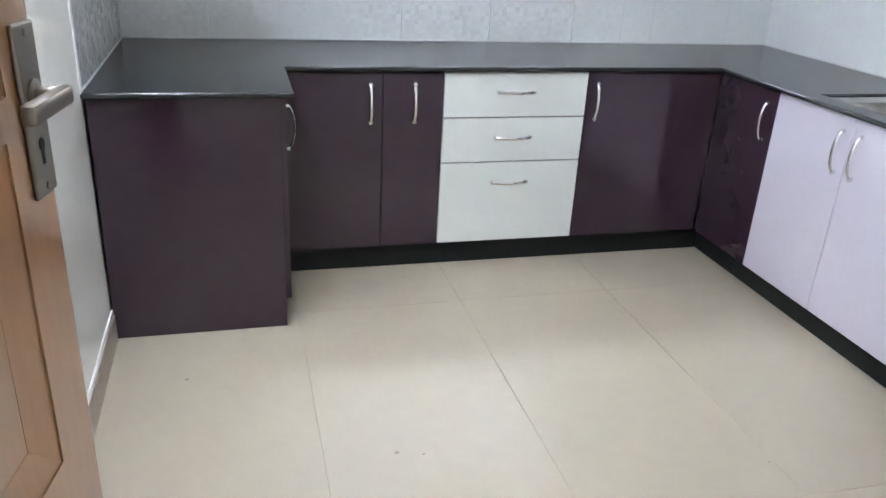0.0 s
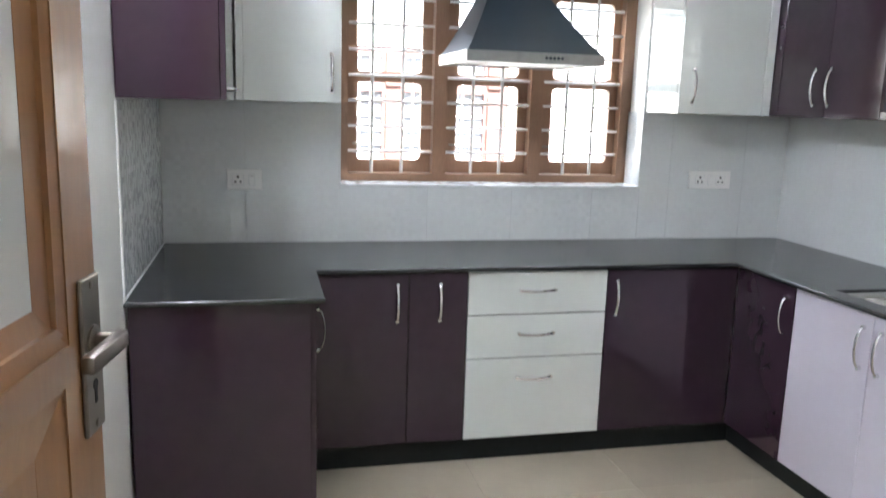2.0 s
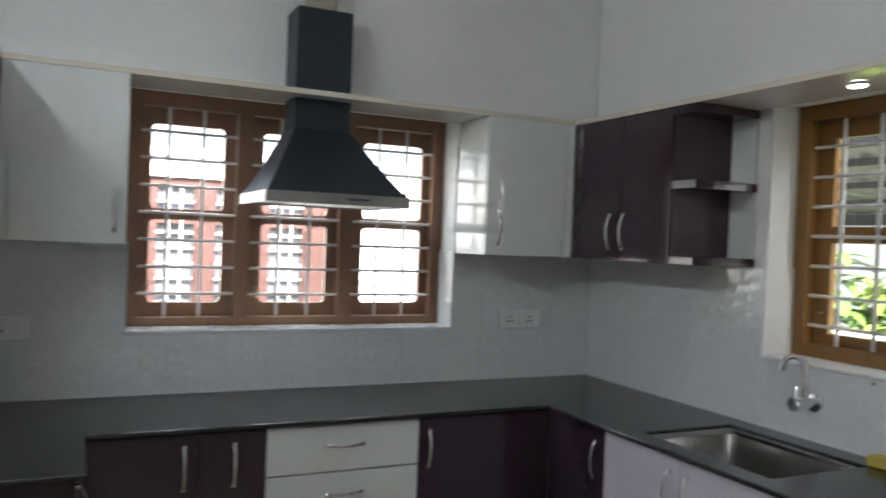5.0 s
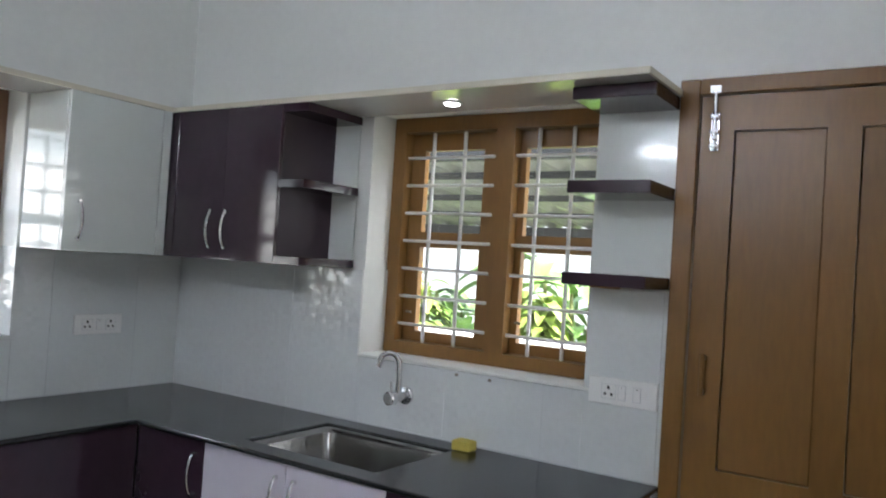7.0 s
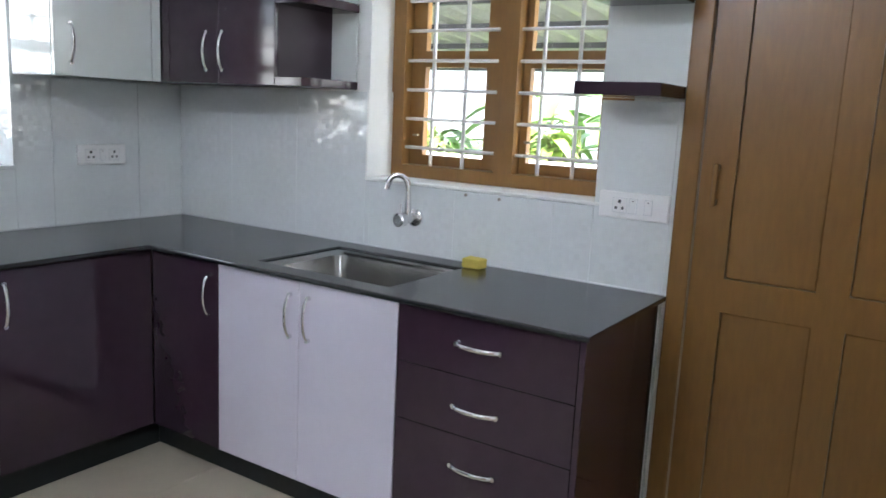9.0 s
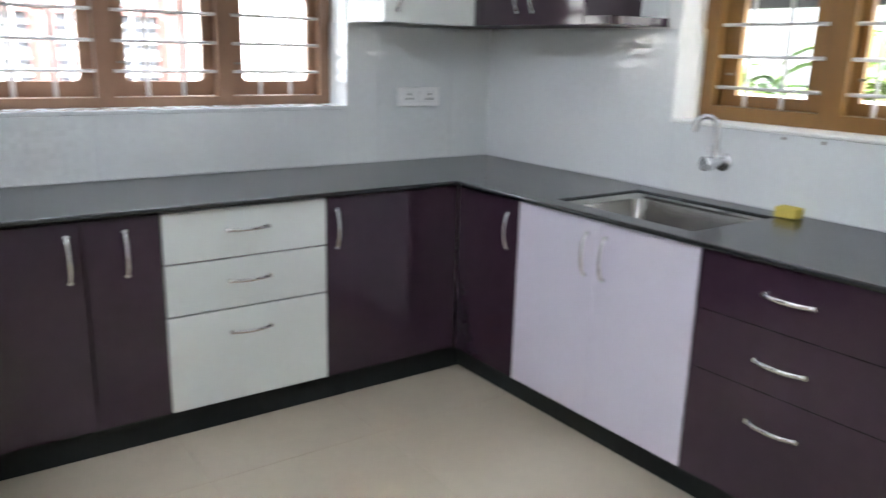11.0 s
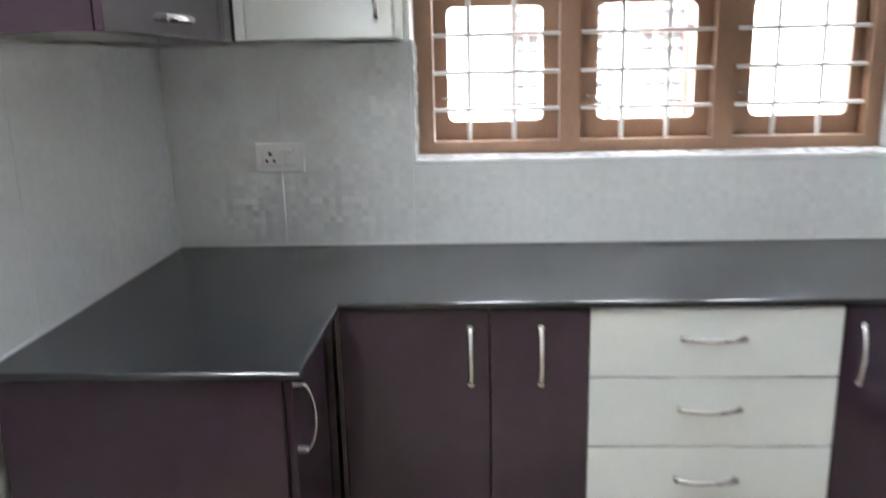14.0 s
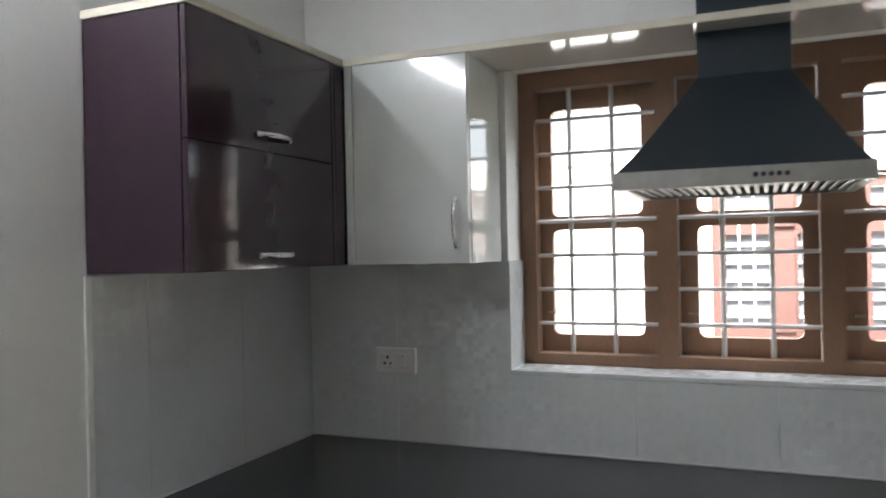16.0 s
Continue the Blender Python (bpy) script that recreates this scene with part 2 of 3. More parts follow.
def corner_fill(bm, h, r, place, thick, seg=4):
    """Rounds the corners of a rectangular hole h."""
    for cu, cv, su, sv in ((h[0], h[2], 1, 1), (h[1], h[2], -1, 1), (h[1], h[3], -1, -1), (h[0], h[3], 1, -1)):
        arc = [(cu + su * r * (1 - math.sin(t)), cv + sv * r * (1 - math.cos(t))) for t in [math.pi / 2 * k / seg for k in range(seg + 1)]]
        loop = [(cu, cv)] + arc
        a = [bm.verts.new(place(u, v, 0)) for u, v in loop]
        b = [bm.verts.new(place(u, v, thick)) for u, v in loop]
        bm.faces.new(a)
        bm.faces.new(b[::-1])
        for k in range(len(a)):
            q = (k + 1) % len(a)
            bm.faces.new((a[k], a[q], b[q], b[k]))


# ---- the room ----
XL, XR, YB, YE, ZC = 1.06, 4.03, 4.40, 1.10, 3.0
XW0, XW1, ZW0, ZW1 = 1.80, 3.245, 1.075, 2.065      # opening over the hob
YV0, YV1, ZV0 = 2.20, 3.275, 1.07                    # opening over the sink
DX0, DX1, DZ = 1.07, 1.98, 2.08                      # entrance
TH = 0.012                                           # wall tile thickness

bm = bmesh.new()
T = 0.24
bx(bm, XL - 0.2, XW0, YB + TH, YB + T, 0, ZC)
bx(bm, XW1, XR + 0.25, YB + TH, YB + T, 0, ZC)
bx(bm, XW0, XW1, YB + TH, YB + T, 0, ZW0 - 0.012)
bx(bm, XW0, XW1, YB + TH, YB + T, ZW1, ZC)
wall_n = tagged(part("wall_north", bm, PAINT), "white painted kitchen wall with tiled splashback and window", "wall", kind="structure")
bm = bmesh.new()
RX0, RX1 = XR + TH, XR + 0.25
RD0, RD1, RDZ = 1.13, 2.034, 2.095
bx(bm, RX0, RX1, YV1, YB + TH, 0, ZC)
bx(bm, RX0, RX1, RD1, YV0, 0, ZC)
bx(bm, RX0, RX1, YV0, YV1, 0, ZV0 - 0.012)
bx(bm, RX0, RX1, YV0, YV1, ZW1, ZC)
bx(bm, RX0, RX1, RD0, RD1, RDZ, ZC)
bx(bm, RX0, RX1, YE - 0.12, RD0, 0, ZC)
wall_e = tagged(part("wall_east", bm, PAINT), "white painted kitchen wall with sink window and brown door", "wall", kind="structure")
wall_w = tagged(part("wall_west", box(XL - 0.2, XL - TH, 3.40, YB + TH, 0, ZC), PAINT), "white painted kitchen side wall with tiled splashback", "wall", kind="structure")
part("wall_face", box(XL - 0.2, XL, YE - 0.12, 3.40, 0, ZC), PAINT, wall_w)
bm = bmesh.new()
bx(bm, XL - 0.2, DX0, YE - 0.12, YE, 0, ZC)
bx(bm, DX1, RX0, YE - 0.12, YE, 0, ZC)
bx(bm, DX0, DX1, YE - 0.12, YE, DZ, ZC)
tagged(part("wall_south", bm, PAINT), "white painted wall with the entrance opening", "wall", kind="structure")
bm = bmesh.new()
# The opening in this unseen west wall is added to let sky light in.
bx(bm, -0.4, -0.2, -2.2, -1.7, 0, ZC)
bx(bm, -0.4, -0.2, 0.2, YE - 0.12, 0, ZC)
bx(bm, -0.4, -0.2, -1.7, 0.2, 0, 0.6)
bx(bm, -0.4, -0.2, -1.7, 0.2, 2.1, ZC)
bx(bm, 3.4, 3.6, -2.2, YE - 0.12, 0, ZC)
bx(bm, -0.4, 3.6, -2.4, -2.2, 0, ZC)
bx(bm, -0.2, XL - 0.2, YE - 0.12, YE, 0, ZC)
tagged(part("wall_hall", bm, PAINT), "plain white walls of the adjoining hall with an added opening for daylight", "wall", kind="structure")
tagged(part("ceiling", box(-0.4, RX1, -2.4, YB + T, ZC, ZC + 0.12), CEIL), "plain white plastered ceiling", "ceiling", kind="structure")
floor = tagged(part("floor", box(-0.4, RX1, -2.4, YB + 0.1, -0.1, -0.004), GROUT), "cream vitrified floor tiles with fine joints", "floor", kind="structure")

# entrance frame
fr = thing("door_frame", (DX1, YE - 0.06, 0), "brown varnished wooden entrance door frame", "door frame", kind="structure")
part("jamb", box(DX0 - 0.008, DX0 + 0.03, YE - 0.14, YE + 0.008, 0, DZ, 0.004), LEAFW, fr)
part("jamb", box(DX1 - 0.03, DX1 + 0.008, YE - 0.14, YE + 0.008, 0, DZ, 0.004), LEAFW, fr)
part("head", box(DX0 + 0.03, DX1 - 0.03, YE - 0.14, YE + 0.008, DZ - 0.04, DZ, 0.004), LEAFW, fr)

# skirting on the side wall
bm = box(XL, XL + 0.012, 2.1, 3.405, 0, 0.095, 0.002)
sk = tagged(part("baseboard", bm, SKIRT), "brown tile skirting with a white cement fillet", "skirting", kind="structure")
part("fillet", box(XL, XL + 0.008, 2.1, 3.405, 0.095, 0.112, 0.003), PAINT, sk)

# ---- upper slab round three walls ----
SL0, SL1 = 2.045, 2.062
slab = thing("loft_slab", (2.5, 4.25, SL0), "thin loft shelf with cream edge and glossy underside", "shelf", kind="structure")
CHX0, CHX1, CHY = 2.41, 2.645, 4.22
bm = bmesh.new()
bx(bm, XL, CHX0 - 0.004, 4.115, YB + TH, SL0, SL1)
bx(bm, CHX1 + 0.004, XR, 4.115, YB + TH, SL0, SL1)
bx(bm, CHX0 - 0.004, CHX1 + 0.004, 4.115, CHY - 0.004, SL0, SL1)
bx(bm, XL, 1.367, 3.405, 4.115, SL0, SL1)
bx(bm, 3.716, XR, 2.035, 4.115, SL0, SL1)
part("board", bm, SOFF, slab)
bm = bmesh.new()
bx(bm, 1.367, 3.716, 4.107, 4.115, SL0 - 0.001, SL1 + 0.002)
bx(bm, 1.367, 1.375, 3.397, 4.107, SL0 - 0.001, SL1 + 0.002)
bx(bm, XL, 1.367, 3.397, 3.405, SL0 - 0.001, SL1 + 0.002)
bx(bm, 3.708, 3.716, 2.035, 4.107, SL0 - 0.001, SL1 + 0.002)
bx(bm, 3.708, XR, 2.027, 2.035, SL0 - 0.001, SL1 + 0.002)
part("edge_band", bm, CREAM, slab, "cream painted edge strip")

# ---- windows ----
def window_unit(name, label, place, W, Z0, Z1, bays, mull, panes, bars_z, bars_u, wood=None, round_corner=0.022, sill=0.036):
    """A wooden window with grille bars in front of sashes with rounded panes. place(u, z, w): u along the wall, w outward depth."""
    wood = wood or TEAK
    base = Vector(place(W / 2, Z0, 0))
    win = thing(name, base, label, "window", kind="structure")
    bm = bmesh.new()
    holes = [(a, b, Z0 + sill, Z1 - 0.06) for a, b in bays]
    outline_plate(bm, (0, W, Z0, Z1), holes, place, 0.085)
    part("window_frame", bm, wood, win)
    for (a, b), (p0, p1), us in zip(bays, panes, bars_u):
        pl = lambda u, z, w: place(u, z, w + 0.05)
        hs = [(p0, p1, z0, z1) for z0, z1 in SASH]
        bm = bmesh.new()
        outline_plate(bm, (a + 0.002, b - 0.002, Z0 + sill + 0.002, Z1 - 0.062), hs, pl, 0.03)
        if round_corner:
            for h in hs:
                corner_fill(bm, h, round_corner, pl, 0.03)
        sash = part("sash", bm, wood, win)
        for h in hs:
            bm = bmesh.new()
            q = [bm.verts.new(place(u, z, 0.066)) for u, z in ((h[0] - 0.004, h[2] - 0.004), (h[1] + 0.004, h[2] - 0.004), (h[1] + 0.004, h[3] + 0.004), (h[0] - 0.004, h[3] + 0.004))]
            bm.faces.new(q)
            g = part("pane", bm, GLASS, sash)
            g.visible_shadow = False
        for z in bars_z:
            part("grille_bar", sweep(bmesh.new(), [place(a - 0.003, z, 0.026), place(b + 0.003, z, 0.026)], 0.0065, 8), BAR, win, "", True)
        for u in us:
            part("grille_bar", sweep(bmesh.new(), [place(u, Z0 + sill - 0.003, 0.034), place(u, Z1 - 0.057, 0.034)], 0.008, 8), BAR, win, "", True)
        bm = sweep(bmesh.new(), [place(a + 0.03, Z0 + 0.17, 0.05), place(a + 0.03, Z0 + 0.17, 0.035), place(a + 0.055, Z0 + 0.17, 0.033)], 0.005, 6)
        part("latch", bm, BRONZE, win, "", True)
    return win


SASH = ((1.175, 1.53), (1.577, 1.936))
BARS = [1.215 + 0.1145 * i for i in range(7)]
WY = 4.555
window_unit("window_1", "brown three-bay wooden window with white grille bars", lambda u, z, w: Vector((XW0 + u, WY + w, z)), XW1 - XW0, 1.079, ZW1,
            [(0.055, 0.452), (0.515, 0.925), (0.988, 1.39)], 0, [(0.100, 0.402), (0.573, 0.876), (1.05, 1.352)], BARS,
            [(0.168, 0.31), (0.648, 0.79), (1.12, 1.26)])
SASH = ((1.187, 1.535), (1.598, 1.935))
WX = 4.185
window_unit("window_2", "brown two-bay wooden window with white grille bars", lambda u, z, w: Vector((WX + w, YV1 - u, z)), YV1 - YV0, 1.095, ZW1,
            [(0.06, 0.49), (0.57, 1.02)], 0, [(0.127, 0.412), (0.60, 0.885)], BARS, [(0.18, 0.33), (0.66, 0.80)], DOORW, 0, 0.05)
# reveals and sills
rv = tagged(part("window_reveal", box(XW0, XW1, YB - 0.004, WY + 0.08, ZW0 - 0.012, ZW0 + 0.004, 0.002), TILE), "white tiled window sill ledge", "window sill", kind="structure")
part("side", box(XW1 - 0.008, XW1, YB - 0.002, WY, ZW0 + 0.004, 1.43), TILE, rv)
part("side", box(XW0, XW0 + 0.008, YB - 0.002, WY, ZW0 + 0.004, 1.43), TILE, rv)
rv = tagged(part("window_reveal", box(XR - 0.004, WX + 0.08, YV0, YV1, ZV0 + 0.012, 1.094, 0.003), PAINT), "cream plastered ledge below the sink window", "window sill", kind="structure")
part("outer_sill", box(WX + 0.09, WX + 0.28, YV0 - 0.05, YV1 + 0.05, 1.05, 1.187, 0.004), OUTW, rv)
part("side", box(XR - 0.002, WX, YV1 - 0.008, YV1, 1.095, 1.43), PAINT, rv)

# ---- base cabinets ----
CT0, CT1 = 0.803, 0.82
FY, FX = 3.82, 3.435      # faces of the doors
ZB, ZD = 0.10, 0.799
D = 0.018


def front_back(name, parent, x0, x1, z0, z1, mat, label=""):
    return part(name, box(x0 + 0.0012, x1 - 0.0012, FY, FY + D, z0 + 0.003, z1 - 0.0025, 0.0015), mat, parent, label)


def front_right(name, parent, y0, y1, z0, z1, mat, label=""):
    return part(name, box(FX, FX + D, y0 + 0.0012, y1 - 0.0012, z0 + 0.0009, z1 - 0.0009, 0.0015), mat, parent, label)


def carcass_back(x0, x1, label):
    c = thing("base_cabinet", ((x0 + x1) / 2, 4.1, 0), label, "cabinet", "kitchen base cabinets")
    part("body", box(x0, x1, FY + D + 0.001, YB - 0.002, ZB, CT0 - 0.002), CARC, c)
    return c


SPL = (ZB, 0.442, 0.622, ZD)
c = carcass_back(1.645, 2.2525, "aubergine laminate base cabinet with two doors")
d = front_back("door", c, 1.66, 2.018, ZB, ZD, PURPLE)
bow(d, (1.972, FY, 0.683), (0, 0, 1), (0, -1, 0))
d = front_back("door", c, 2.018, 2.2525, ZB, ZD, PURPLE)
bow(d, (2.139, FY, 0.683), (0, 0, 1), (0, -1, 0))
c = carcass_back(2.2535, 2.839, "white laminate drawer cabinet with three drawers")
for z0, z1, hz in zip(SPL, SPL[1:], (0.358, 0.543, 0.722)):
    d = front_back("drawer_front", c, 2.2535, 2.839, z0, z1, WHITE)
    bow(d, (2.541, FY, hz), (1, 0, 0), (0, -1, 0))
c = carcass_back(2.840, 3.45, "aubergine laminate corner base cabinet")
d = front_back("door", c, 2.840, FX - 0.001, ZB, ZD, PURPLE)
bow(d, (2.879, FY, 0.683), (0, 0, 1), (0, -1, 0))


def carcass_right(y0, y1, label):
    c = thing("base_cabinet", (3.75, (y0 + y1) / 2, 0), label, "cabinet", "kitchen base cabinets")
    return c


c = carcass_right(3.447, FY, "aubergine laminate base cabinet with one narrow door")
part("body", box(FX + D + 0.001, XR - 0.002, 3.447, FY - 0.001, ZB, CT0 - 0.002), CARC, c)
d = front_right("door", c, 3.447, FY - 0.002, ZB, ZD, PURPLE)
bow(d, (FX, 3.495, 0.677), (0, 0, 1), (-1, 0, 0))
c = carcass_right(2.651, 3.446, "lilac-white laminate sink cabinet with two doors")
bm = box(FX + D + 0.001, FX + D + 0.012, 2.651, 3.446, ZB, CT0 - 0.002)
bx(bm, FX + D + 0.012, XR - 0.002, 2.651, 3.446, ZB, ZB + 0.018)
bx(bm, FX + D + 0.012, XR - 0.002, 2.651, 2.667, ZB + 0.018, CT0 - 0.002)
bx(bm, FX + D + 0.012, XR - 0.002, 3.43, 3.446, ZB + 0.018, CT0 - 0.002)
part("body", bm, CARC, c)
d = front_right("door", c, 3.053, 3.446, ZB, ZD, LILAC)
bow(d, (FX, 3.092, 0.677), (0, 0, 1), (-1, 0, 0))
d = front_right("door", c, 2.651, 3.053, ZB, ZD, LILAC)
bow(d, (FX, 3.010, 0.677), (0, 0, 1), (-1, 0, 0))
c = carcass_right(2.05, 2.65, "aubergine laminate drawer cabinet with three drawers")
part("body", box(FX + D + 0.001, XR - 0.002, 2.068, 2.65, ZB, CT0 - 0.002), CARC, c)
for z0, z1, hz in zip(SPL, SPL[1:], (0.348, 0.530, 0.717)):
    d = front_right("drawer_front", c, 2.066, 2.65, z0, z1, PURPLE)
    bow(d, (FX, 2.365, hz), (0, 1, 0), (-1, 0, 0))
part("end_panel", box(FX, XR - 0.03, 2.048, 2.066, 0.0, CT0 - 0.002, 0.0015), PURPLE, c)
part("edge_strip", box(XR - 0.03, XR - 0.002, 2.046, 2.066, 0.0, CT0 - 0.002, 0.0015), WHITE, c, "white wall-side strip")

c = thing("base_cabinet", (1.35, 3.6, 0), "aubergine laminate end cabinet beside the white wall", "cabinet", "kitchen base cabinets")
part("end_panel", box(XL + 0.006, 1.622, 3.41, 3.428, 0.0, CT0 - 0.002, 0.0015), PURPLE, c)
part("body", box(XL + 0.006, 1.62, 3.43, YB - 0.002, ZB, CT0 - 0.002), CARC, c)
d = part("door", box(1.622, 1.64, 3.426, FY - 0.002, ZB, ZD, 0.0015), PURPLE, c)
bow(d, (1.64, 3.475, 0.69), (0, 0, 1), (1, 0, 0))

bm = bmesh.new()
bx(bm, 1.60, 3.48, FY + 0.03, FY + 0.045, 0, ZB - 0.002, 0.002)
bx(bm, 3.48, 3.495, 2.068, FY + 0.045, 0, ZB - 0.002, 0.002)
bx(bm, 1.585, 1.60, 3.43, FY + 0.045, 0, ZB - 0.002, 0.002)
tagged(part("plinth", bm, PLINTH), "black kick plinth below the base cabinets", "plinth", kind="structure")

# ---- worktop with the sink opening ----
SX0, SX1, SY0, SY1 = 3.505, 3.925, 2.74, 3.315
xs = [XL, 1.665, 3.412, SX0, SX1, XR]
ys = [2.032, SY0, SY1, 3.385, 3.80, YB]
bm = bmesh.new()
gv = {}


def gvert(x, y):
    if (x, y) not in gv:
        gv[x, y] = bm.verts.new((x, y, CT0))
    return gv[x, y]


faces = []
for a, b in zip(xs, xs[1:]):
    for p, q in zip(ys, ys[1:]):
        mx, my = (a + b) / 2, (p + q) / 2
        inside = my > 3.80 or mx > 3.412 or (mx < 1.665 and my > 3.385)
        if inside and not (SX0 < mx < SX1 and SY0 < my < SY1):
            faces.append(bm.faces.new((gvert(a, p), gvert(b, p), gvert(b, q), gvert(a, q))))
ext = bmesh.ops.extrude_face_region(bm, geom=faces)
bmesh.ops.translate(bm, verts=[g for g in ext["geom"] if isinstance(g, bmesh.types.BMVert)], vec=(0, 0, CT1 - CT0))
bmesh.ops.recalc_face_normals(bm, faces=bm.faces[:])
es = [e for e in bm.edges if len(e.link_faces) == 2 and abs(e.link_faces[0].normal.dot(e.link_faces[1].normal)) < 0.1 and abs((e.verts[0].co - e.verts[1].co).z) < 0.001]
bmesh.ops.bevel(bm, geom=es, offset=0.006, segments=3, affect="EDGES", profile=0.5)
tagged(part("worktop", bm, GRANITE), "polished black granite worktop running round three walls", "worktop")

top = bpy.data.objects["worktop"]
for a in ((XL + 0.004, XR - 0.004, YB - 0.004, YB + 0.001), (XL - 0.001, XL + 0.004, 3.42, YB - 0.004), (XR - 0.004, XR + 0.001, 2.04, YB - 0.004)):
    part("sealant_bead", box(*a, CT1 - 0.001, CT1 + 0.005, 0.0015), TGROUT, top, "pale grey sealant line")

sink = thing("sink", (3.72, 3.03, 0.62), "rectangular stainless steel sink set below the granite", "sink")
bm = bmesh.new()
rings = []


def rrect(x0, x1, y0, y1, z, r, n=5):
    out = []
    for cx, cy, a0 in ((x1 - r, y1 - r, 0), (x0 + r, y1 - r, 90), (x0 + r, y0 + r, 180), (x1 - r, y0 + r, 270)):
        for k in range(n + 1):
            a = radians(a0 + 90 * k / n)
            out.append(bm.verts.new((cx + r * math.cos(a), cy + r * math.sin(a), z)))
    return out


for x0, x1, y0, y1, z, r in ((SX0 - 0.015, SX1 + 0.015, SY0 - 0.015, SY1 + 0.015, 0.8, 0.01), (SX0 + 0.004, SX1 - 0.004, SY0 + 0.004, SY1 - 0.004, 0.8, 0.012), (SX0 + 0.009, SX1 - 0.009, SY0 + 0.009, SY1 - 0.009, 0.811, 0.016), (SX0 + 0.016, SX1 - 0.016, SY0 + 0.016, SY1 - 0.016, 0.811, 0.02), (3.528, 3.902, 2.763, 3.292, 0.803, 0.03),
                             (3.537, 3.893, 2.772, 3.283, 0.797, 0.05), (3.545, 3.885, 2.78, 3.275, 0.74, 0.055), (3.552, 3.873, 2.787, 3.263, 0.625, 0.06), (3.575, 3.85, 2.81, 3.24, 0.612, 0.05)):
    rings.append(rrect(x0, x1, y0, y1, z, r))
for a, b in zip(rings, rings[1:]):
    for k in range(len(a)):
        q = (k + 1) % len(a)
        bm.faces.new((a[k], a[q], b[q], b[k]))
bm.faces.new(rings[-1])
part("bowl", bm, STEEL, sink, "", True)
bm = sweep(bmesh.new(), [(3.71, 3.03, 0.613), (3.71, 3.03, 0.617), (3.71, 3.03, 0.6175)], [0.045, 0.045, 0.038], 20)
part("drain", bm, CHROME, sink, "", True)

TY, TZ = 3.02, 0.960
tap = thing("tap", (XR, TY, TZ), "chrome wall-mounted swan-neck tap above the sink", "tap")
bm = sweep(bmesh.new(), [(XR, TY, TZ), (XR - 0.012, TY, TZ), (XR - 0.016, TY, TZ)], [0.033, 0.033, 0.026], 20)
part("flange", bm, CHROME, tap, "", True)
bm = sweep(bmesh.new(), [(XR - 0.014, TY, TZ), (XR - 0.075, TY, TZ), (XR - 0.08, TY, TZ)], [0.019, 0.019, 0.021], 16)
part("valve_body", bm, CHROME, tap, "", True)
bm = sweep(bmesh.new(), [(XR - 0.08, TY, TZ), (XR - 0.084, TY, TZ), (XR - 0.115, TY, TZ), (XR - 0.12, TY, TZ)], [0.024, 0.026, 0.026, 0.02], 16)
sweep(bm, [(XR - 0.10, TY, TZ + 0.015), (XR - 0.10, TY, TZ + 0.06), (XR - 0.10, TY, TZ + 0.063)], [0.006, 0.005, 0.003], 10)
part("lever", bm, CHROME, tap, "", True)
pts = [(XR - 0.055, TY, TZ + 0.005), (XR - 0.055, TY, TZ + 0.035), (XR - 0.055, TY + 0.001, TZ + 0.085), (XR - 0.055, TY + 0.003, TZ + 0.12)]
for k in range(1, 9):
    a = math.pi * 0.86 * k / 8
    pts.append((XR - 0.055 - 0.06 * (1 - math.cos(a)) * 0.32, TY + 0.003 + 0.06 * (1 - math.cos(a)) * 0.55, TZ + 0.12 + 0.042 * math.sin(a)))
pts.append((pts[-1][0] - 0.003, pts[-1][1] + 0.006, pts[-1][2] - 0.03))
bm = sweep(bmesh.new(), pts, [0.013, 0.013] + [0.0105] * (len(pts) - 4) + [0.0125, 0.0125], 12)
part("spout", bm, CHROME, tap, "", True)
bm = box(3.93, 3.985, 2.67, 2.745, CT1 + 0.0005, CT1 + 0.036, 0.006, 2)
for v in bm.verts:
    v.co += 0.003 * noise.noise_vector(v.co * 30)
    v.co.z = max(v.co.z, CT1 + 0.0005)
tagged(part("sponge", bm, SPONGE), "yellow dish sponge on the granite behind the sink", "sponge")

# ---- wall cabinets ----
U0, U1 = 1.43, SL0 - 0.002
UY, UX, ULX = 4.11, 3.711, 1.372
c = thing("wall_cabinet", (3.48, 4.25, U0), "glossy white laminate wall cabinet with one door", "cabinet", "kitchen wall cabinets")
part("body", box(3.25, 3.71, UY + D, YB - 0.002, U0, U1, 0.001), WHITE, c)
d = part("door", box(3.252, 3.664, UY, UY + D - 0.001, U0, U1, 0.0015), WHITE, c)
bow(d, (3.312, UY, 1.55), (0, 0, 1), (0, -1, 0))
part("filler", box(3.667, 3.708, UY, UY + D - 0.001, U0, U1, 0.0015), WHITE, c)
c = thing("wall_cabinet", (1.58, 4.25, U0), "glossy white laminate wall cabinet with one door", "cabinet", "kitchen wall cabinets")
part("body", box(1.375, 1.782, UY + D, YB - 0.002, U0, U1, 0.001), WHITE, c)
d = part("door", box(1.405, 1.78, UY, UY + D - 0.001, U0, U1, 0.0015), WHITE, c)
bow(d, (1.742, UY, 1.545), (0, 0, 1), (0, -1, 0))
part("filler", box(1.376, 1.402, UY, UY + D - 0.001, U0, U1, 0.0015), WHITE, c)
c = thing("wall_cabinet", (1.2, 3.75, U0), "aubergine laminate wall cabinet with two lift-up flaps", "cabinet", "kitchen wall cabinets")
part("body", box(XL + 0.002, ULX - D, 3.40, YB - 0.002, U0, U1, 0.001), PURPLE, c)
zm = 1.737
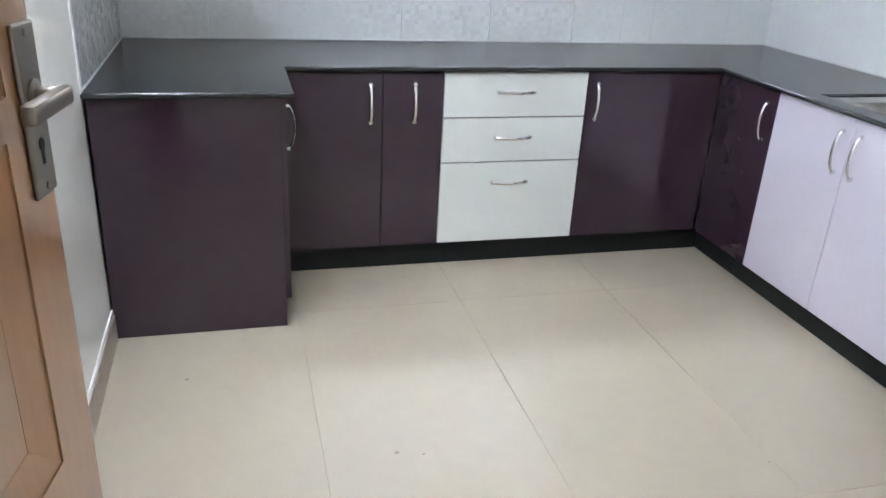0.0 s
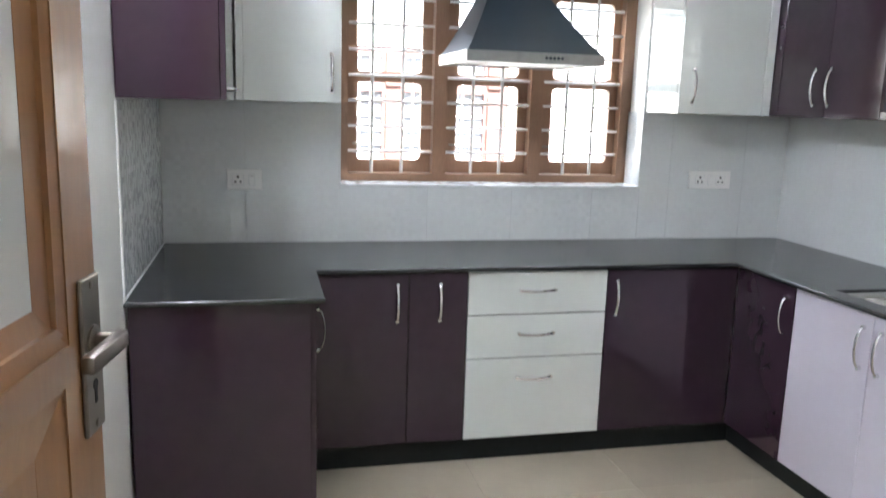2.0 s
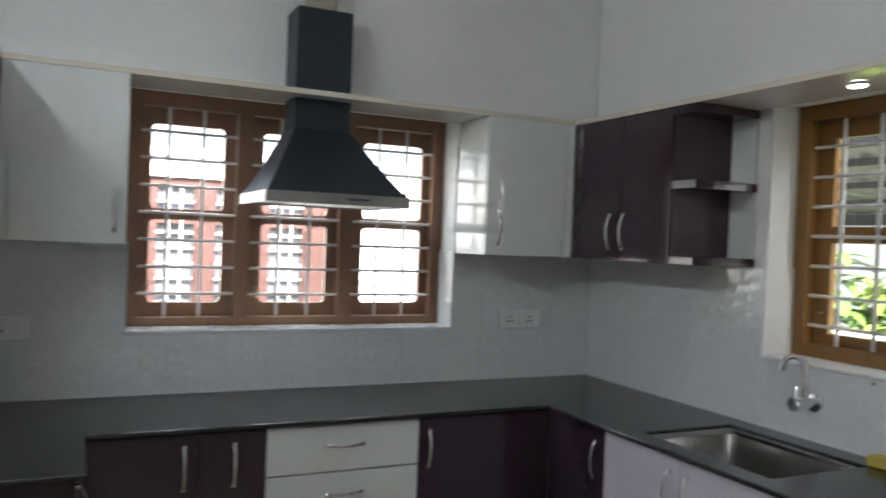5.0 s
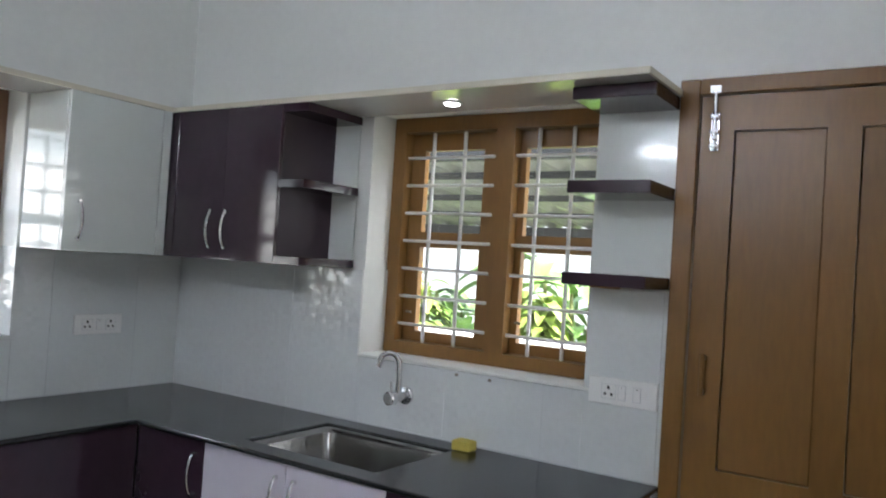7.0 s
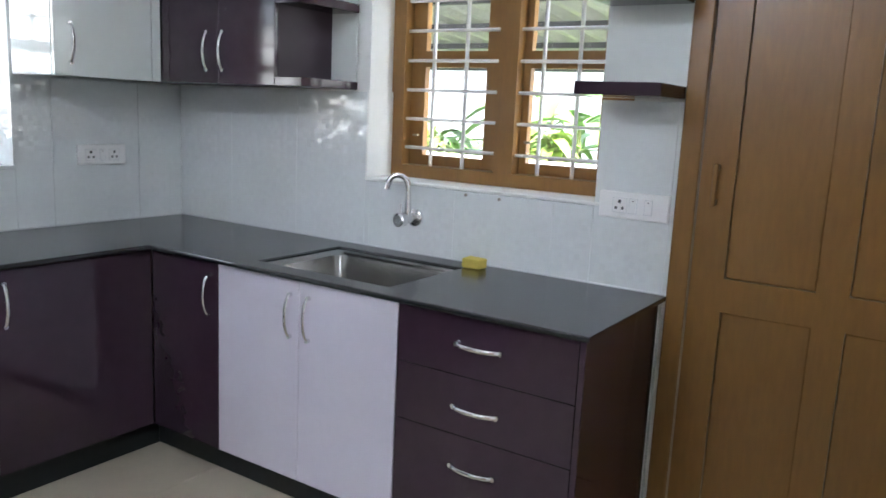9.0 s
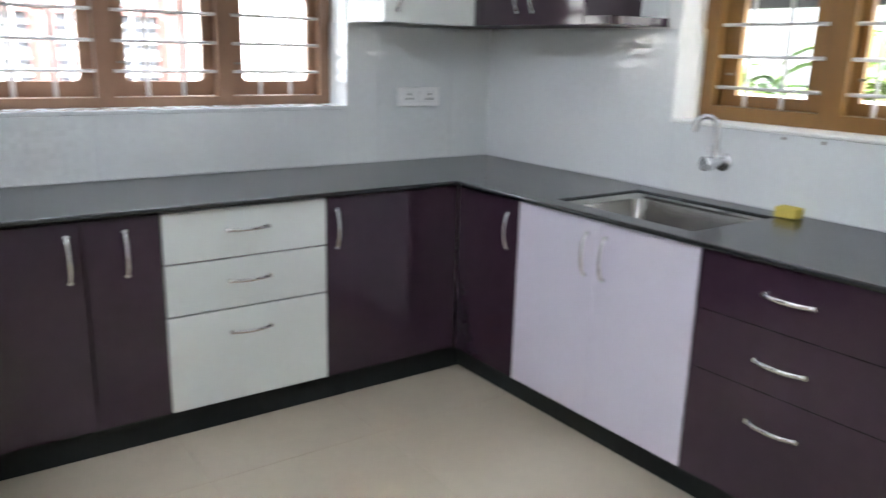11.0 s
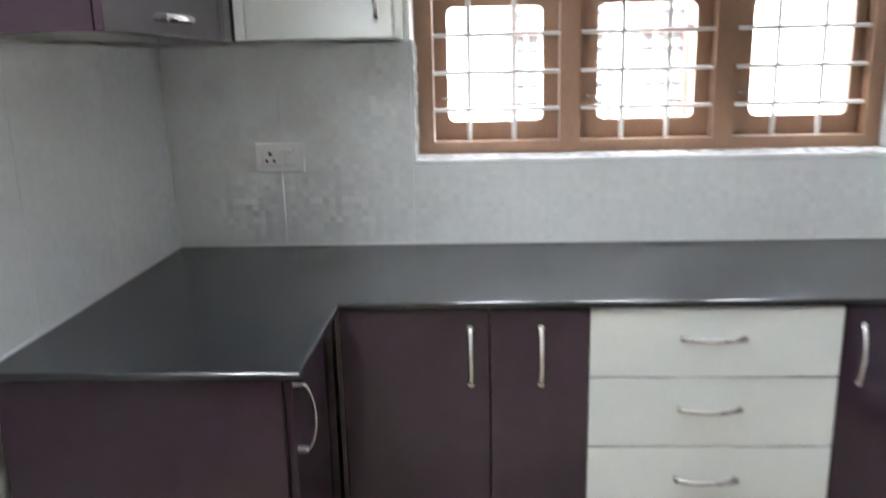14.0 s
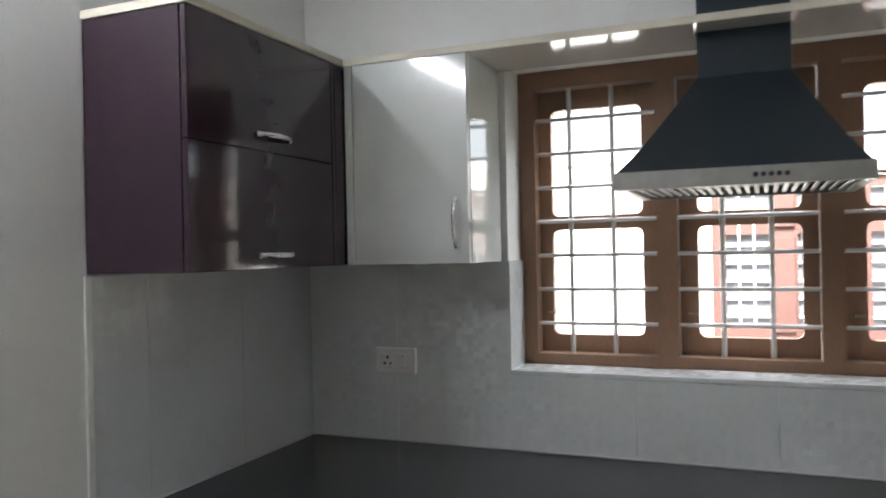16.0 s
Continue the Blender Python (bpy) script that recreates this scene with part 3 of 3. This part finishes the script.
for z0, z1, hz in ((U0, zm, 1.466), (zm, U1, 1.777)):
    d = part("flap", box(ULX - D + 0.001, ULX, 3.402, 4.035, z0 + 0.001, z1 - 0.001, 0.0015), PURPLE, c)
    bow(d, (ULX, 3.726, hz), (0, 1, 0), (1, 0, 0))
part("filler", box(ULX - D + 0.001, ULX, 4.038, UY - 0.002, U0, U1, 0.0015), PURPLE, c)
c = thing("wall_cabinet", (3.87, 3.85, U0), "aubergine laminate wall cabinet with two doors and open end shelves", "cabinet", "kitchen wall cabinets")
part("body", box(UX + D, XR - 0.002, 3.46, YB - 0.002, U0, U1, 0.001), MATT, c)
d = part("door", box(UX, UX + D - 0.001, 3.763, 4.06, U0, U1, 0.0015), PURPLE, c)
bow(d, (UX, 3.822, 1.553), (0, 0, 1), (-1, 0, 0))
d = part("door", box(UX, UX + D - 0.001, 3.461, 3.761, U0, U1, 0.0015), PURPLE, c)
bow(d, (UX, 3.732, 1.553), (0, 0, 1), (-1, 0, 0))
part("filler", box(UX, UX + D - 0.001, 4.062, UY - 0.002, U0, U1, 0.0015), PURPLE, c)
part("back_panel", box(XR - 0.008, XR - 0.002, 3.33, 3.459, U0 + 0.032, U1 - 0.032), WHITE, c, "white back panel")
for z0, z1 in ((U0, U0 + 0.032), (1.722, 1.755), (U1 - 0.032, U1)):
    part("shelf", box(UX, XR - 0.002, 3.325, 3.459, z0, z1, 0.0015), PURPLE, c)

c = thing("wall_shelf_unit", (3.95, 2.17, U0), "aubergine open wall shelves on a glossy white back panel", "shelf")
part("back_panel", box(XR - 0.003, XR + 0.010, 2.035, 2.303, 1.435, U1), WHITE, c, "glossy white back panel")
for z0, z1 in ((1.434, 1.472), (1.715, 1.754), (U1 - 0.04, U1)):
    part("shelf", box(3.795, XR - 0.0035, 2.036, 2.30, z0, z1, 0.0015), PURPLE, c)

# ---- hood ----
hood = thing("range_hood", (2.5175, 4.15, 1.61), "dark enamelled chimney hood with steel rim", "hood")
HX0, HX1, HY0, HY1 = 2.235, 2.80, 3.905, 4.395
part("rim", outline_plate(bmesh.new(), (HX0, HX1, HY0, HY1), [(HX0 + 0.025, HX1 - 0.025, HY0 + 0.025, HY1 - 0.02)], lambda u, v, w: Vector((u, v, 1.606 + w)), 0.042), FILTER, hood, "brushed steel rim")
bm = bmesh.new()
rings = []
for k in range(9):
    s = k / 8
    e = s ** 0.9
    z = 1.648 + 0.275 * s
    i = 0.006
    x0, x1, y0 = HX0 + i + (CHX0 - HX0 - i) * e, HX1 - i + (CHX1 - HX1 + i) * e, HY0 + i + (CHY - HY0 - i) * e
    rings.append([bm.verts.new(p) for p in ((x0, y0, z), (x1, y0, z), (x1, HY1, z), (x0, HY1, z))])
for a, b in zip(rings, rings[1:]):
    for k in range(4):
        q = (k + 1) % 4
        bm.faces.new((a[k], a[q], b[q], b[k]))
bm.faces.new(rings[0])
part("canopy", bm, HOODM, hood, "", True)
part("flue", box(CHX0, CHX1, CHY, HY1, 1.923, 2.42, 0.002), HOODM, hood)
for k in range(5):
    x = 2.555 + 0.0165 * k
    part("button", sweep(bmesh.new(), [(x, HY0 + 0.001, 1.628), (x, HY0 - 0.004, 1.628), (x, HY0 - 0.005, 1.628)], [0.006, 0.006, 0.004], 10), HOODM, hood, "", True)
for k in range(22):
    x = HX0 + 0.035 + 0.0232 * k
    bm = box(x, x + 0.012, HY0 + 0.027, HY1 - 0.03, 1.612, 1.618, 0.002)
    part("filter_slat", bm, FILTER, hood)
part("filter_back", box(HX0 + 0.026, HX1 - 0.026, HY0 + 0.026, HY1 - 0.021, 1.630, 1.634), HOODM, hood)
pts, rs = [], []
for k in range(61):
    s = k / 60
    a = min(1, max(0, (s - 0.35) / 0.4)) * math.pi / 2
    y = 4.30 + 0.07 * (1 - math.cos(a)) + max(0, s - 0.75) * 0.3
    z = 2.42 + min(s, 0.35) * 0.35 + 0.07 * math.sin(a)
    pts.append((2.525, y, z))
    rs.append(0.062 + (0.006 if k % 2 else 0))
part("duct", sweep(bmesh.new(), pts, rs, 20), FOIL, hood, "corrugated aluminium exhaust duct")

# ---- lamps ----
tube = thing("tube_light", (XL, 2.6, 2.38), "white wall-mounted tube light above the entrance side", "lamp")
part("batten", box(XL, XL + 0.035, 2.02, 3.2, 2.34, 2.38, 0.004), PLATE, tube)
part("tube", sweep(bmesh.new(), [(XL + 0.052, 2.03, 2.36), (XL + 0.052, 3.19, 2.36)], 0.014, 12), TUBE, tube, "glowing fluorescent tube", True)
led = thing("downlight", (3.89, 2.805, SL0), "small round LED downlight in the soffit", "lamp")
part("bezel", sweep(bmesh.new(), [(3.89, 2.805, SL0 + 0.001), (3.89, 2.805, SL0 - 0.004), (3.89, 2.805, SL0 - 0.006)], [0.036, 0.036, 0.03], 24), PLATE, led, "", True)
part("lens", sweep(bmesh.new(), [(3.89, 2.805, SL0 - 0.005), (3.89, 2.805, SL0 - 0.008)], [0.027, 0.025], 24), LED, led, "glowing white lens", True)

# ---- switch plates ----
def socket(base, right, out, width, height, layout, label):
    """right and out are unit vectors; layout: (offset, kind) along the plate."""
    b, r, o, up = Vector(base), Vector(right), Vector(out), Vector((0, 0, 1))
    t = thing("switch_plate", base, label, "switch", "switch plates")
    rot = Matrix((r, -o, up)).transposed().to_4x4()

    def slab_at(u, v, w, h, d0, d1, bev=0.001):
        bm = box(u - w / 2, u + w / 2, -d1, -d0, v - h / 2, v + h / 2, bev)
        bmesh.ops.transform(bm, matrix=Matrix.Translation(b) @ rot, verts=bm.verts[:])
        return bm
    part("plate", slab_at(0, 0, width, height, 0, 0.014, 0.003), PLATE, t)
    lo, hi = min(u for u, k in layout) - 0.03, max(u for u, k in layout) + 0.03
    part("module_frame", slab_at((lo + hi) / 2, 0, hi - lo, 0.056, 0.0138, 0.0155, 0.0008), PLATE, t)
    # A grey plate round each module paints the shade of its gap.
    for u, kind in layout:
        if kind == "switch":
            part("module_gap", slab_at(u, 0, 0.0262, 0.0482, 0.0150, 0.0157, 0), TGROUT, t)
            bm = slab_at(u, 0, 0.0235, 0.0455, 0.0138, 0.0185, 0.0015)
            rocker = part("rocker", bm, PLATE, t)
            part("mark", slab_at(u, 0.016, 0.005, 0.0025, 0.0184, 0.0187, 0), REDW, rocker)
        else:
            part("module_gap", slab_at(u, 0, 0.0482, 0.0482, 0.0150, 0.0157, 0), TGROUT, t)
            face = part("socket_face", slab_at(u, 0, 0.0455, 0.0455, 0.0138, 0.017), PLATE, t)
            part("pin_hole", slab_at(u, 0.012, 0.009, 0.011, 0.0165, 0.0174, 0), HOLE, face)
            for q in (-0.011, 0.011):
                part("pin_hole", slab_at(u + q, -0.009, 0.008, 0.009, 0.0165, 0.0174, 0), HOLE, face)


socket((1.398, YB, 1.096), (1, 0, 0), (0, -1, 0), 0.148, 0.088, [(-0.028, "socket"), (0.03, "switch")], "white plastic switch and socket plate on the tiles")
socket((3.612, YB, 1.113), (1, 0, 0), (0, -1, 0), 0.225, 0.086, [(-0.055, "socket"), (0.0, "switch"), (0.055, "socket")], "wide white plastic plate with two sockets on the tiles")
socket((XR, 2.165, 1.094), (0, -1, 0), (-1, 0, 0), 0.23, 0.086, [(-0.045, "socket"), (0.0, "switch"), (0.05, "switch")], "wide white plastic socket and switch plate beside the door")

# ---- doors ----
door = thing("door_1", (XR, 1.56, 0), "closed brown painted panelled wooden door with tower bolt", "door", kind="structure")
FXD = XR - 0.012
part("jamb", box(FXD, RX1, 1.972, RD1, 0, RDZ, 0.004), DOORW, door)
part("jamb", box(FXD, RX1, RD0 - 0.008, 1.165, 0, RDZ, 0.004), DOORW, door)
part("head", box(FXD, RX1, 1.165, 1.972, 2.045, RDZ, 0.004), DOORW, door)
lf = lambda u, v, w: Vector((XR + 0.004 + w, u, v))
pan = [(1.61, 1.867, 0.902, 1.932), (1.27, 1.522, 0.902, 1.932), (1.61, 1.867, 0.12, 0.797), (1.27, 1.522, 0.12, 0.797)]
leaf = part("leaf", outline_plate(bmesh.new(), (1.168, 1.968, 0.004, 2.042), pan, lf, 0.035), DOORW, door)
for a, b, c0, c1 in pan:
    part("panel", box(XR + 0.013, XR + 0.03, a + 0.0005, b - 0.0005, c0 + 0.0005, c1 - 0.0005, 0.004), DOORW, leaf)
bm = box(XR - 0.024, XR - 0.014, 1.911, 1.927, 1.12, 1.25, 0.004)
bx(bm, XR - 0.015, XR + 0.004, 1.912, 1.926, 1.125, 1.14)
bx(bm, XR - 0.015, XR + 0.004, 1.912, 1.926, 1.23, 1.245)
part("pull_handle", bm, DOORW, door, "brown painted wooden pull")
bolt = part("tower_bolt", box(XR + 0.0015, XR + 0.0042, 1.912, 1.938, 1.872, 1.99, 0.001), CHROME, door, "chrome tower bolt")
for z in (1.885, 1.93, 1.975, 2.052):
    part("guide", box(XR - 0.014, XR + 0.0015, 1.911, 1.939, z - 0.008, z + 0.008, 0.005, 2), CHROME, bolt, "", True)
bm = sweep(bmesh.new(), [(XR - 0.006, 1.925, 1.87), (XR - 0.006, 1.925, 2.066)], 0.0065, 12)
sweep(bm, [(XR - 0.006, 1.925, 1.908), (XR - 0.028, 1.918, 1.908), (XR - 0.032, 1.917, 1.908), (XR - 0.036, 1.916, 1.908)], [0.004, 0.005, 0.009, 0.006], 12)
part("rod", bm, CHROME, bolt, "", True)
part("keeper", box(XR - 0.0135, XR - 0.0118, 1.908, 1.942, 2.048, 2.072, 0.0005), CHROME, bolt)

# entrance door leaf, standing open
HNG = (1.098, 1.142)
ANG = radians(-9.6)
LW = 0.928
dm = Matrix.Translation((HNG[0], HNG[1], 0)) @ Matrix.Rotation(ANG, 4, "Z")
ent = thing("door_2", (0, 0, 0), "open brown varnished door with glazed upper half and panelled lower half", "door", kind="structure")
ent.matrix_world = dm


def epart(name, bm, mat, parent=None, label="", smooth=False):
    return part(name, bm, mat, parent or ent, label, smooth)


def moulding(bm, u0, u1, v0, v1, wide, d0, d1):
    """A mitred frame that slopes from depth d0 at its outer edge to d1 at its inner edge."""
    outer, inner = [], []
    for (u, v), (su, sv) in zip(((u0, v0), (u1, v0), (u1, v1), (u0, v1)), ((1, 1), (-1, 1), (-1, -1), (1, -1))):
        outer.append([bm.verts.new((d, u, v)) for d in (d0, -0.022)])
        inner.append([bm.verts.new((d, u + su * wide, v + sv * wide)) for d in (d1, -0.022)])
    for k in range(4):
        q = (k + 1) % 4
        bm.faces.new((outer[k][0], outer[q][0], inner[q][0], inner[k][0]))
        bm.faces.new((outer[k][1], inner[k][1], inner[q][1], outer[q][1]))
        bm.faces.new((outer[k][0], outer[k][1], outer[q][1], outer[q][0]))
        bm.faces.new((inner[k][0], inner[q][0], inner[q][1], inner[k][1]))
    return bm


pl = lambda u, v, w: Vector((-w, u, v))
st, sg = 0.108, 0.09
gh = [(sg, LW - sg, 1.13, 1.96), (st, LW - st, 0.628, 1.08), (st, LW - st, 0.12, 0.545)]
leaf = epart("leaf", outline_plate(bmesh.new(), (0, LW, 0.006, 2.035), gh, pl, 0.036), LEAFW)
g = epart("glass_pane", box(-0.021, -0.015, sg + 0.03, LW - sg - 0.03, 1.16, 1.93), DGLASS)
g.visible_shadow = False
epart("glazing_bead", moulding(bmesh.new(), sg, LW - sg, 1.13, 1.96, 0.06, -0.002, -0.0145), LEAFW)
epart("glazing_bead", moulding(bmesh.new(), sg + 0.018, LW - sg - 0.018, 1.148, 1.942, 0.012, 0.0015, -0.001), LEAFW)
for c0, c1 in ((0.628, 1.08), (0.12, 0.545)):
    p = epart("panel", box(-0.03, -0.013, st + 0.001, LW - st - 0.001, c0 + 0.001, c1 - 0.001, 0.002), LEAFW)
    part("panel_moulding", moulding(bmesh.new(), st, LW - st, c0, c1, 0.064, -0.003, -0.0125), LEAFW, p)
hy, hz = LW - 0.033, 1.098
plate = epart("lock_plate", box(0, 0.007, hy - 0.03, hy + 0.03, hz - 0.106, hz + 0.108, 0.003, 2), BRONZE, None, "satin metal lock plate")
for dz in (-0.094, 0.096):
    part("screw", sweep(bmesh.new(), [(0.0065, hy, hz + dz), (0.0085, hy, hz + dz), (0.009, hy, hz + dz)], [0.005, 0.005, 0.003], 10), BRONZE, plate, "", True)
bm = sweep(bmesh.new(), [(0.006, hy, hz + 0.022), (0.010, hy, hz + 0.022), (0.012, hy, hz + 0.022), (0.042, hy, hz + 0.022)], [0.02, 0.02, 0.011, 0.011], 16)
bx(bm, 0.032, 0.05, hy - 0.108, hy + 0.014, hz + 0.010, hz + 0.034, 0.005, 2)
epart("lever_handle", bm, BRONZE, None, "satin metal lever", True)
bm = sweep(bmesh.new(), [(0.0068, hy, hz - 0.04), (0.0078, hy, hz - 0.04)], 0.008, 12)
bx(bm, 0.0068, 0.0078, hy - 0.004, hy + 0.004, hz - 0.065, hz - 0.04)
part("keyhole", bm, HOLE, plate)

# small marks
for x, y, r in ((1.30, 3.12, 0.005), (1.86, 2.66, 0.006), (1.93, 2.64, 0.004), (2.86, 2.43, 0.003)):
    bm = bmesh.new()
    bmesh.ops.create_icosphere(bm, subdivisions=1, radius=r, matrix=Matrix.Translation((x, y, r * 0.4)) @ Matrix.Diagonal((1.4, 1, 0.5, 1)))
    tagged(part("crumb", bm, SKIRT), "tiny dark crumb of dirt on the floor tiles", "dirt", "crumbs on the floor")
for y, z in ((2.80, 1.068), (2.66, 1.066)):
    tagged(part("screw", sweep(bmesh.new(), [(XR, y, z), (XR - 0.006, y, z), (XR - 0.007, y, z)], [0.006, 0.006, 0.003], 8), BRONZE), "small dark screw head in the tile below the window", "screw", "screws below the window")
tagged(part("nail", sweep(bmesh.new(), [(XR + TH, 2.83, 2.12), (XR - 0.008, 2.83, 2.12)], 0.006, 8), BRONZE), "small dark nail in the white wall above the shelf", "nail")

# ---- outside ----
tagged(part("ground", box(-300, 300, -300, 300, -0.5, -0.35), GRASS), "rough green garden ground", "ground", kind="structure")
house = thing("house", (3, 9, -0.35), "white neighbouring house with red-brown windows", "house")
HYF = 8.5
hw = [(2.18, 3.08, 0.72, 1.96), (3.2, 3.86, 0.72, 1.96)]
part("wall", outline_plate(bmesh.new(), (-3, 9, -0.4, 2.15), hw, lambda u, v, w: Vector((u, HYF + w, v)), 0.2), OUTW, house)
part("roof", box(-3.3, 9.3, HYF - 0.02, 13, 2.15, 2.24), OUTW, house)
part("back", box(-3, 9, HYF + 0.8, HYF + 0.9, -0.4, 2.15), OUTW, house)
for a, b, c0, c1 in hw:
    p0, p1, zt = a + 0.10, a + 0.42, c1 - 0.42
    lights = [(p0, p1)] + ([(a + 0.62, b - 0.04)] if b - a > 0.8 else [])
    holes = [(u0, u1, z0, z1) for u0, u1 in lights for z0, z1 in ((c0 + 0.10, zt), (zt + 0.08, c1 - 0.08))]
    w = part("window", outline_plate(bmesh.new(), (a, b, c0, c1), holes, lambda u, v, q: Vector((u, HYF + 0.04 + q, v)), 0.07), REDW, house)
    e = min(b - 0.02, a + 0.60)
    part("shutter", box(p1 + 0.03, e, HYF, HYF + 0.04, c0 + 0.06, zt - 0.02, 0.006), REDW, w)
    part("shutter", box(p1 + 0.03, e, HYF, HYF + 0.04, zt + 0.05, c1 - 0.04, 0.006), REDW, w)
    part("pane", box(p0 - 0.01, b - 0.035, HYF + 0.1, HYF + 0.105, c0 + 0.09, c1 - 0.07), DARKG, w)
    bm = bmesh.new()
    for u0, u1 in lights:
        for k in range(8):
            z = c0 + 0.17 + 0.14 * k
            bx(bm, u0, u1, HYF + 0.05, HYF + 0.065, z, z + 0.022)
        for x in (u0 + 0.09, u0 + 0.2):
            bx(bm, x, x + 0.018, HYF + 0.035, HYF + 0.05, c0 + 0.10, c1 - 0.08)
    part("grille", bm, OUTW, w, "white window grille")

tagged(part("garden_wall", box(14.5, 14.7, -4, 16, -0.35, 2.0), OUTW), "white plastered garden boundary wall behind the plants", "wall", kind="structure")
shed = thing("shed_roof", (7, 5, -0.35), "lean-to shed with corrugated roof on dark steel posts", "shed")
bm = bmesh.new()
rows = []
for i in range(181):
    y = 1.0 + 0.05 * i
    dz = (0.0, 0.045, 0.045, 0.0)[i % 4]
    rows.append([bm.verts.new((x, y, z + dz)) for x, z in ((5.2, 2.16), (8.6, 1.88))])
for a, b in zip(rows, rows[1:]):
    bm.faces.new((a[0], a[1], b[1], b[0]))
part("sheet", bm, ROOFM, shed)
for x in (6.0, 6.8, 7.6):
    z = 2.16 - (x - 5.2) * 0.0824 - 0.022
    part("purlin", box(x, x + 0.04, 1.0, 10.0, z - 0.022, z + 0.022), BEAM, shed)
for y in (3.3, 6.44, 9.4):
    part("post", box(8.4, 8.48, y, y + 0.09, -0.35, 1.78), BEAM, shed)
part("beam", box(8.36, 8.5, 1.0, 10.0, 1.78, 1.885), BEAM, shed)
part("beam", box(5.14, 5.2, 1.0, 10.0, 2.04, 2.2), BEAM, shed)
for y in (1.2, 9.4):
    part("post", box(5.14, 5.2, y, y + 0.06, -0.35, 2.04), BEAM, shed)


def blade(bm, base, yaw, length, width, lift, droop):
    """One broad leaf, folded along its midrib and drooping."""
    c, s = math.cos(yaw), math.sin(yaw)
    prev = None
    for k in range(7):
        t = k / 6
        r = length * t
        z = lift * t - droop * t * t
        w = width * math.sin(math.pi * min(1, 0.08 + 0.92 * t)) ** 0.7
        p = Vector((base[0] + c * r, base[1] + s * r, base[2] + z))
        side = Vector((-s, c, 0)) * w / 2
        row = [bm.verts.new(p - side + Vector((0, 0, 0.15 * w))), bm.verts.new(p), bm.verts.new(p + side + Vector((0, 0, 0.15 * w)))]
        if prev:
            for q in range(2):
                bm.faces.new((prev[q], prev[q + 1], row[q + 1], row[q]))
        prev = row


rng = random.Random(5)


def plant(x, y, h, count, length, width, mat, label, name="garden_plant"):
    t = thing(name, (x, y, -0.35), label, "plant", "garden plants")
    part("stem", sweep(bmesh.new(), [(x, y, -0.36), (x + 0.03, y, h * 0.4), (x, y + 0.02, h)], [0.05, 0.04, 0.02], 8), STEM, t, "", True)
    bm = bmesh.new()
    for k in range(count):
        z = -0.1 + (h + 0.1) * (0.25 + 0.75 * rng.random())
        blade(bm, (x, y, z), rng.uniform(0, 6.283), length * rng.uniform(0.6, 1.1), width * rng.uniform(0.7, 1.2), rng.uniform(0.1, 0.7) * length, rng.uniform(0.3, 1.0) * length)
    part("leaves", bm, mat, t, "", True)


for k in range(12):
    plant(rng.uniform(9.5, 11.5), 2.2 + 0.7 * k, rng.uniform(0.5, 1.7), 24, 0.9, 0.26, LEAF, "broad-leaved green banana plant in the garden")
for k in range(10):
    plant(rng.uniform(9.0, 10.5), 2.0 + 0.75 * k, rng.uniform(0.6, 1.7), 110, 0.36, 0.15, LEAFY, "yellow-green leafy shrub in the garden")
for k in range(6):
    plant(rng.uniform(11.5, 13), 2.5 + 1.4 * k, rng.uniform(0.8, 1.6), 40, 0.7, 0.2, LEAF, "dense green garden shrub")

# ---- tiles, laid last ----
def tile_mesh(name, dx, dy, dz, mat, bev):
    bm = box(0, dx, 0, dy, 0, dz, bev)
    me = bpy.data.meshes.new(name)
    bm.to_mesh(me)
    bm.free()
    me.materials.append(mat)
    return me


MESHES = {}


def lay(parent, x, y, z, dx, dy, dz, mat, bev=0.0012):
    key = (round(dx, 3), round(dy, 3), round(dz, 3), mat.name)
    if key not in MESHES:
        MESHES[key] = tile_mesh("tile", dx, dy, dz, mat, bev)
    ob = new("tile", MESHES[key])
    ob.location = (x, y, z)
    ob.parent = parent


def cuts(first, last, start, step):
    out = [first]
    v = start
    while v < last - 0.01:
        if v > first + 0.01:
            out.append(v)
        v += step
    return out + [last]


G = 0.0006
jx, jy = cuts(-0.2, XR + 0.01, 1.665 - 0.605 * 4, 0.605), cuts(-2.2, YB, 3.50 - 1.21 * 5, 1.21)
for a, b in zip(jx, jx[1:]):
    for p, q in zip(jy, jy[1:]):
        lay(floor, a + G, p + G, -0.008, b - a - 2 * G, q - p - 2 * G, 0.008, FLOOR, 0.0008)
TZ0, TZ1 = CT1 - 0.005, 1.425
nx = cuts(XL, XR, 1.40, 0.40)
nx = sorted(set(nx + [XW0, XW1]))
for a, b in zip(nx, nx[1:]):
    top = ZW0 - 0.013 if XW0 - 0.01 < (a + b) / 2 < XW1 else TZ1
    lay(wall_n, a + G / 2, YB, TZ0, b - a - G, TH, top - TZ0, TILE)
ny = sorted(set(cuts(2.036, YB, 2.05, 0.40) + [YV1, 2.303]))
ny = [v for k, v in enumerate(ny) if k == 0 or v - ny[k - 1] > 0.012]
for a, b in zip(ny, ny[1:]):
    top = ZV0 + 0.010 if 2.30 < (a + b) / 2 < YV1 else TZ1
    lay(wall_e, XR, a + G / 2, TZ0, TH, b - a - G, top - TZ0, TILE)
nw = cuts(3.415, YB, 3.60, 0.40)
for a, b in zip(nw, nw[1:]):
    lay(wall_w, XL - TH, a + G / 2, TZ0, TH, b - a - G, TZ1 - TZ0, TILE)
part("tile_end_trim", box(XL - TH, XL + 0.004, 3.392, 3.414, TZ0, TZ1, 0.002), PAINT, wall_w, "white edge strip")
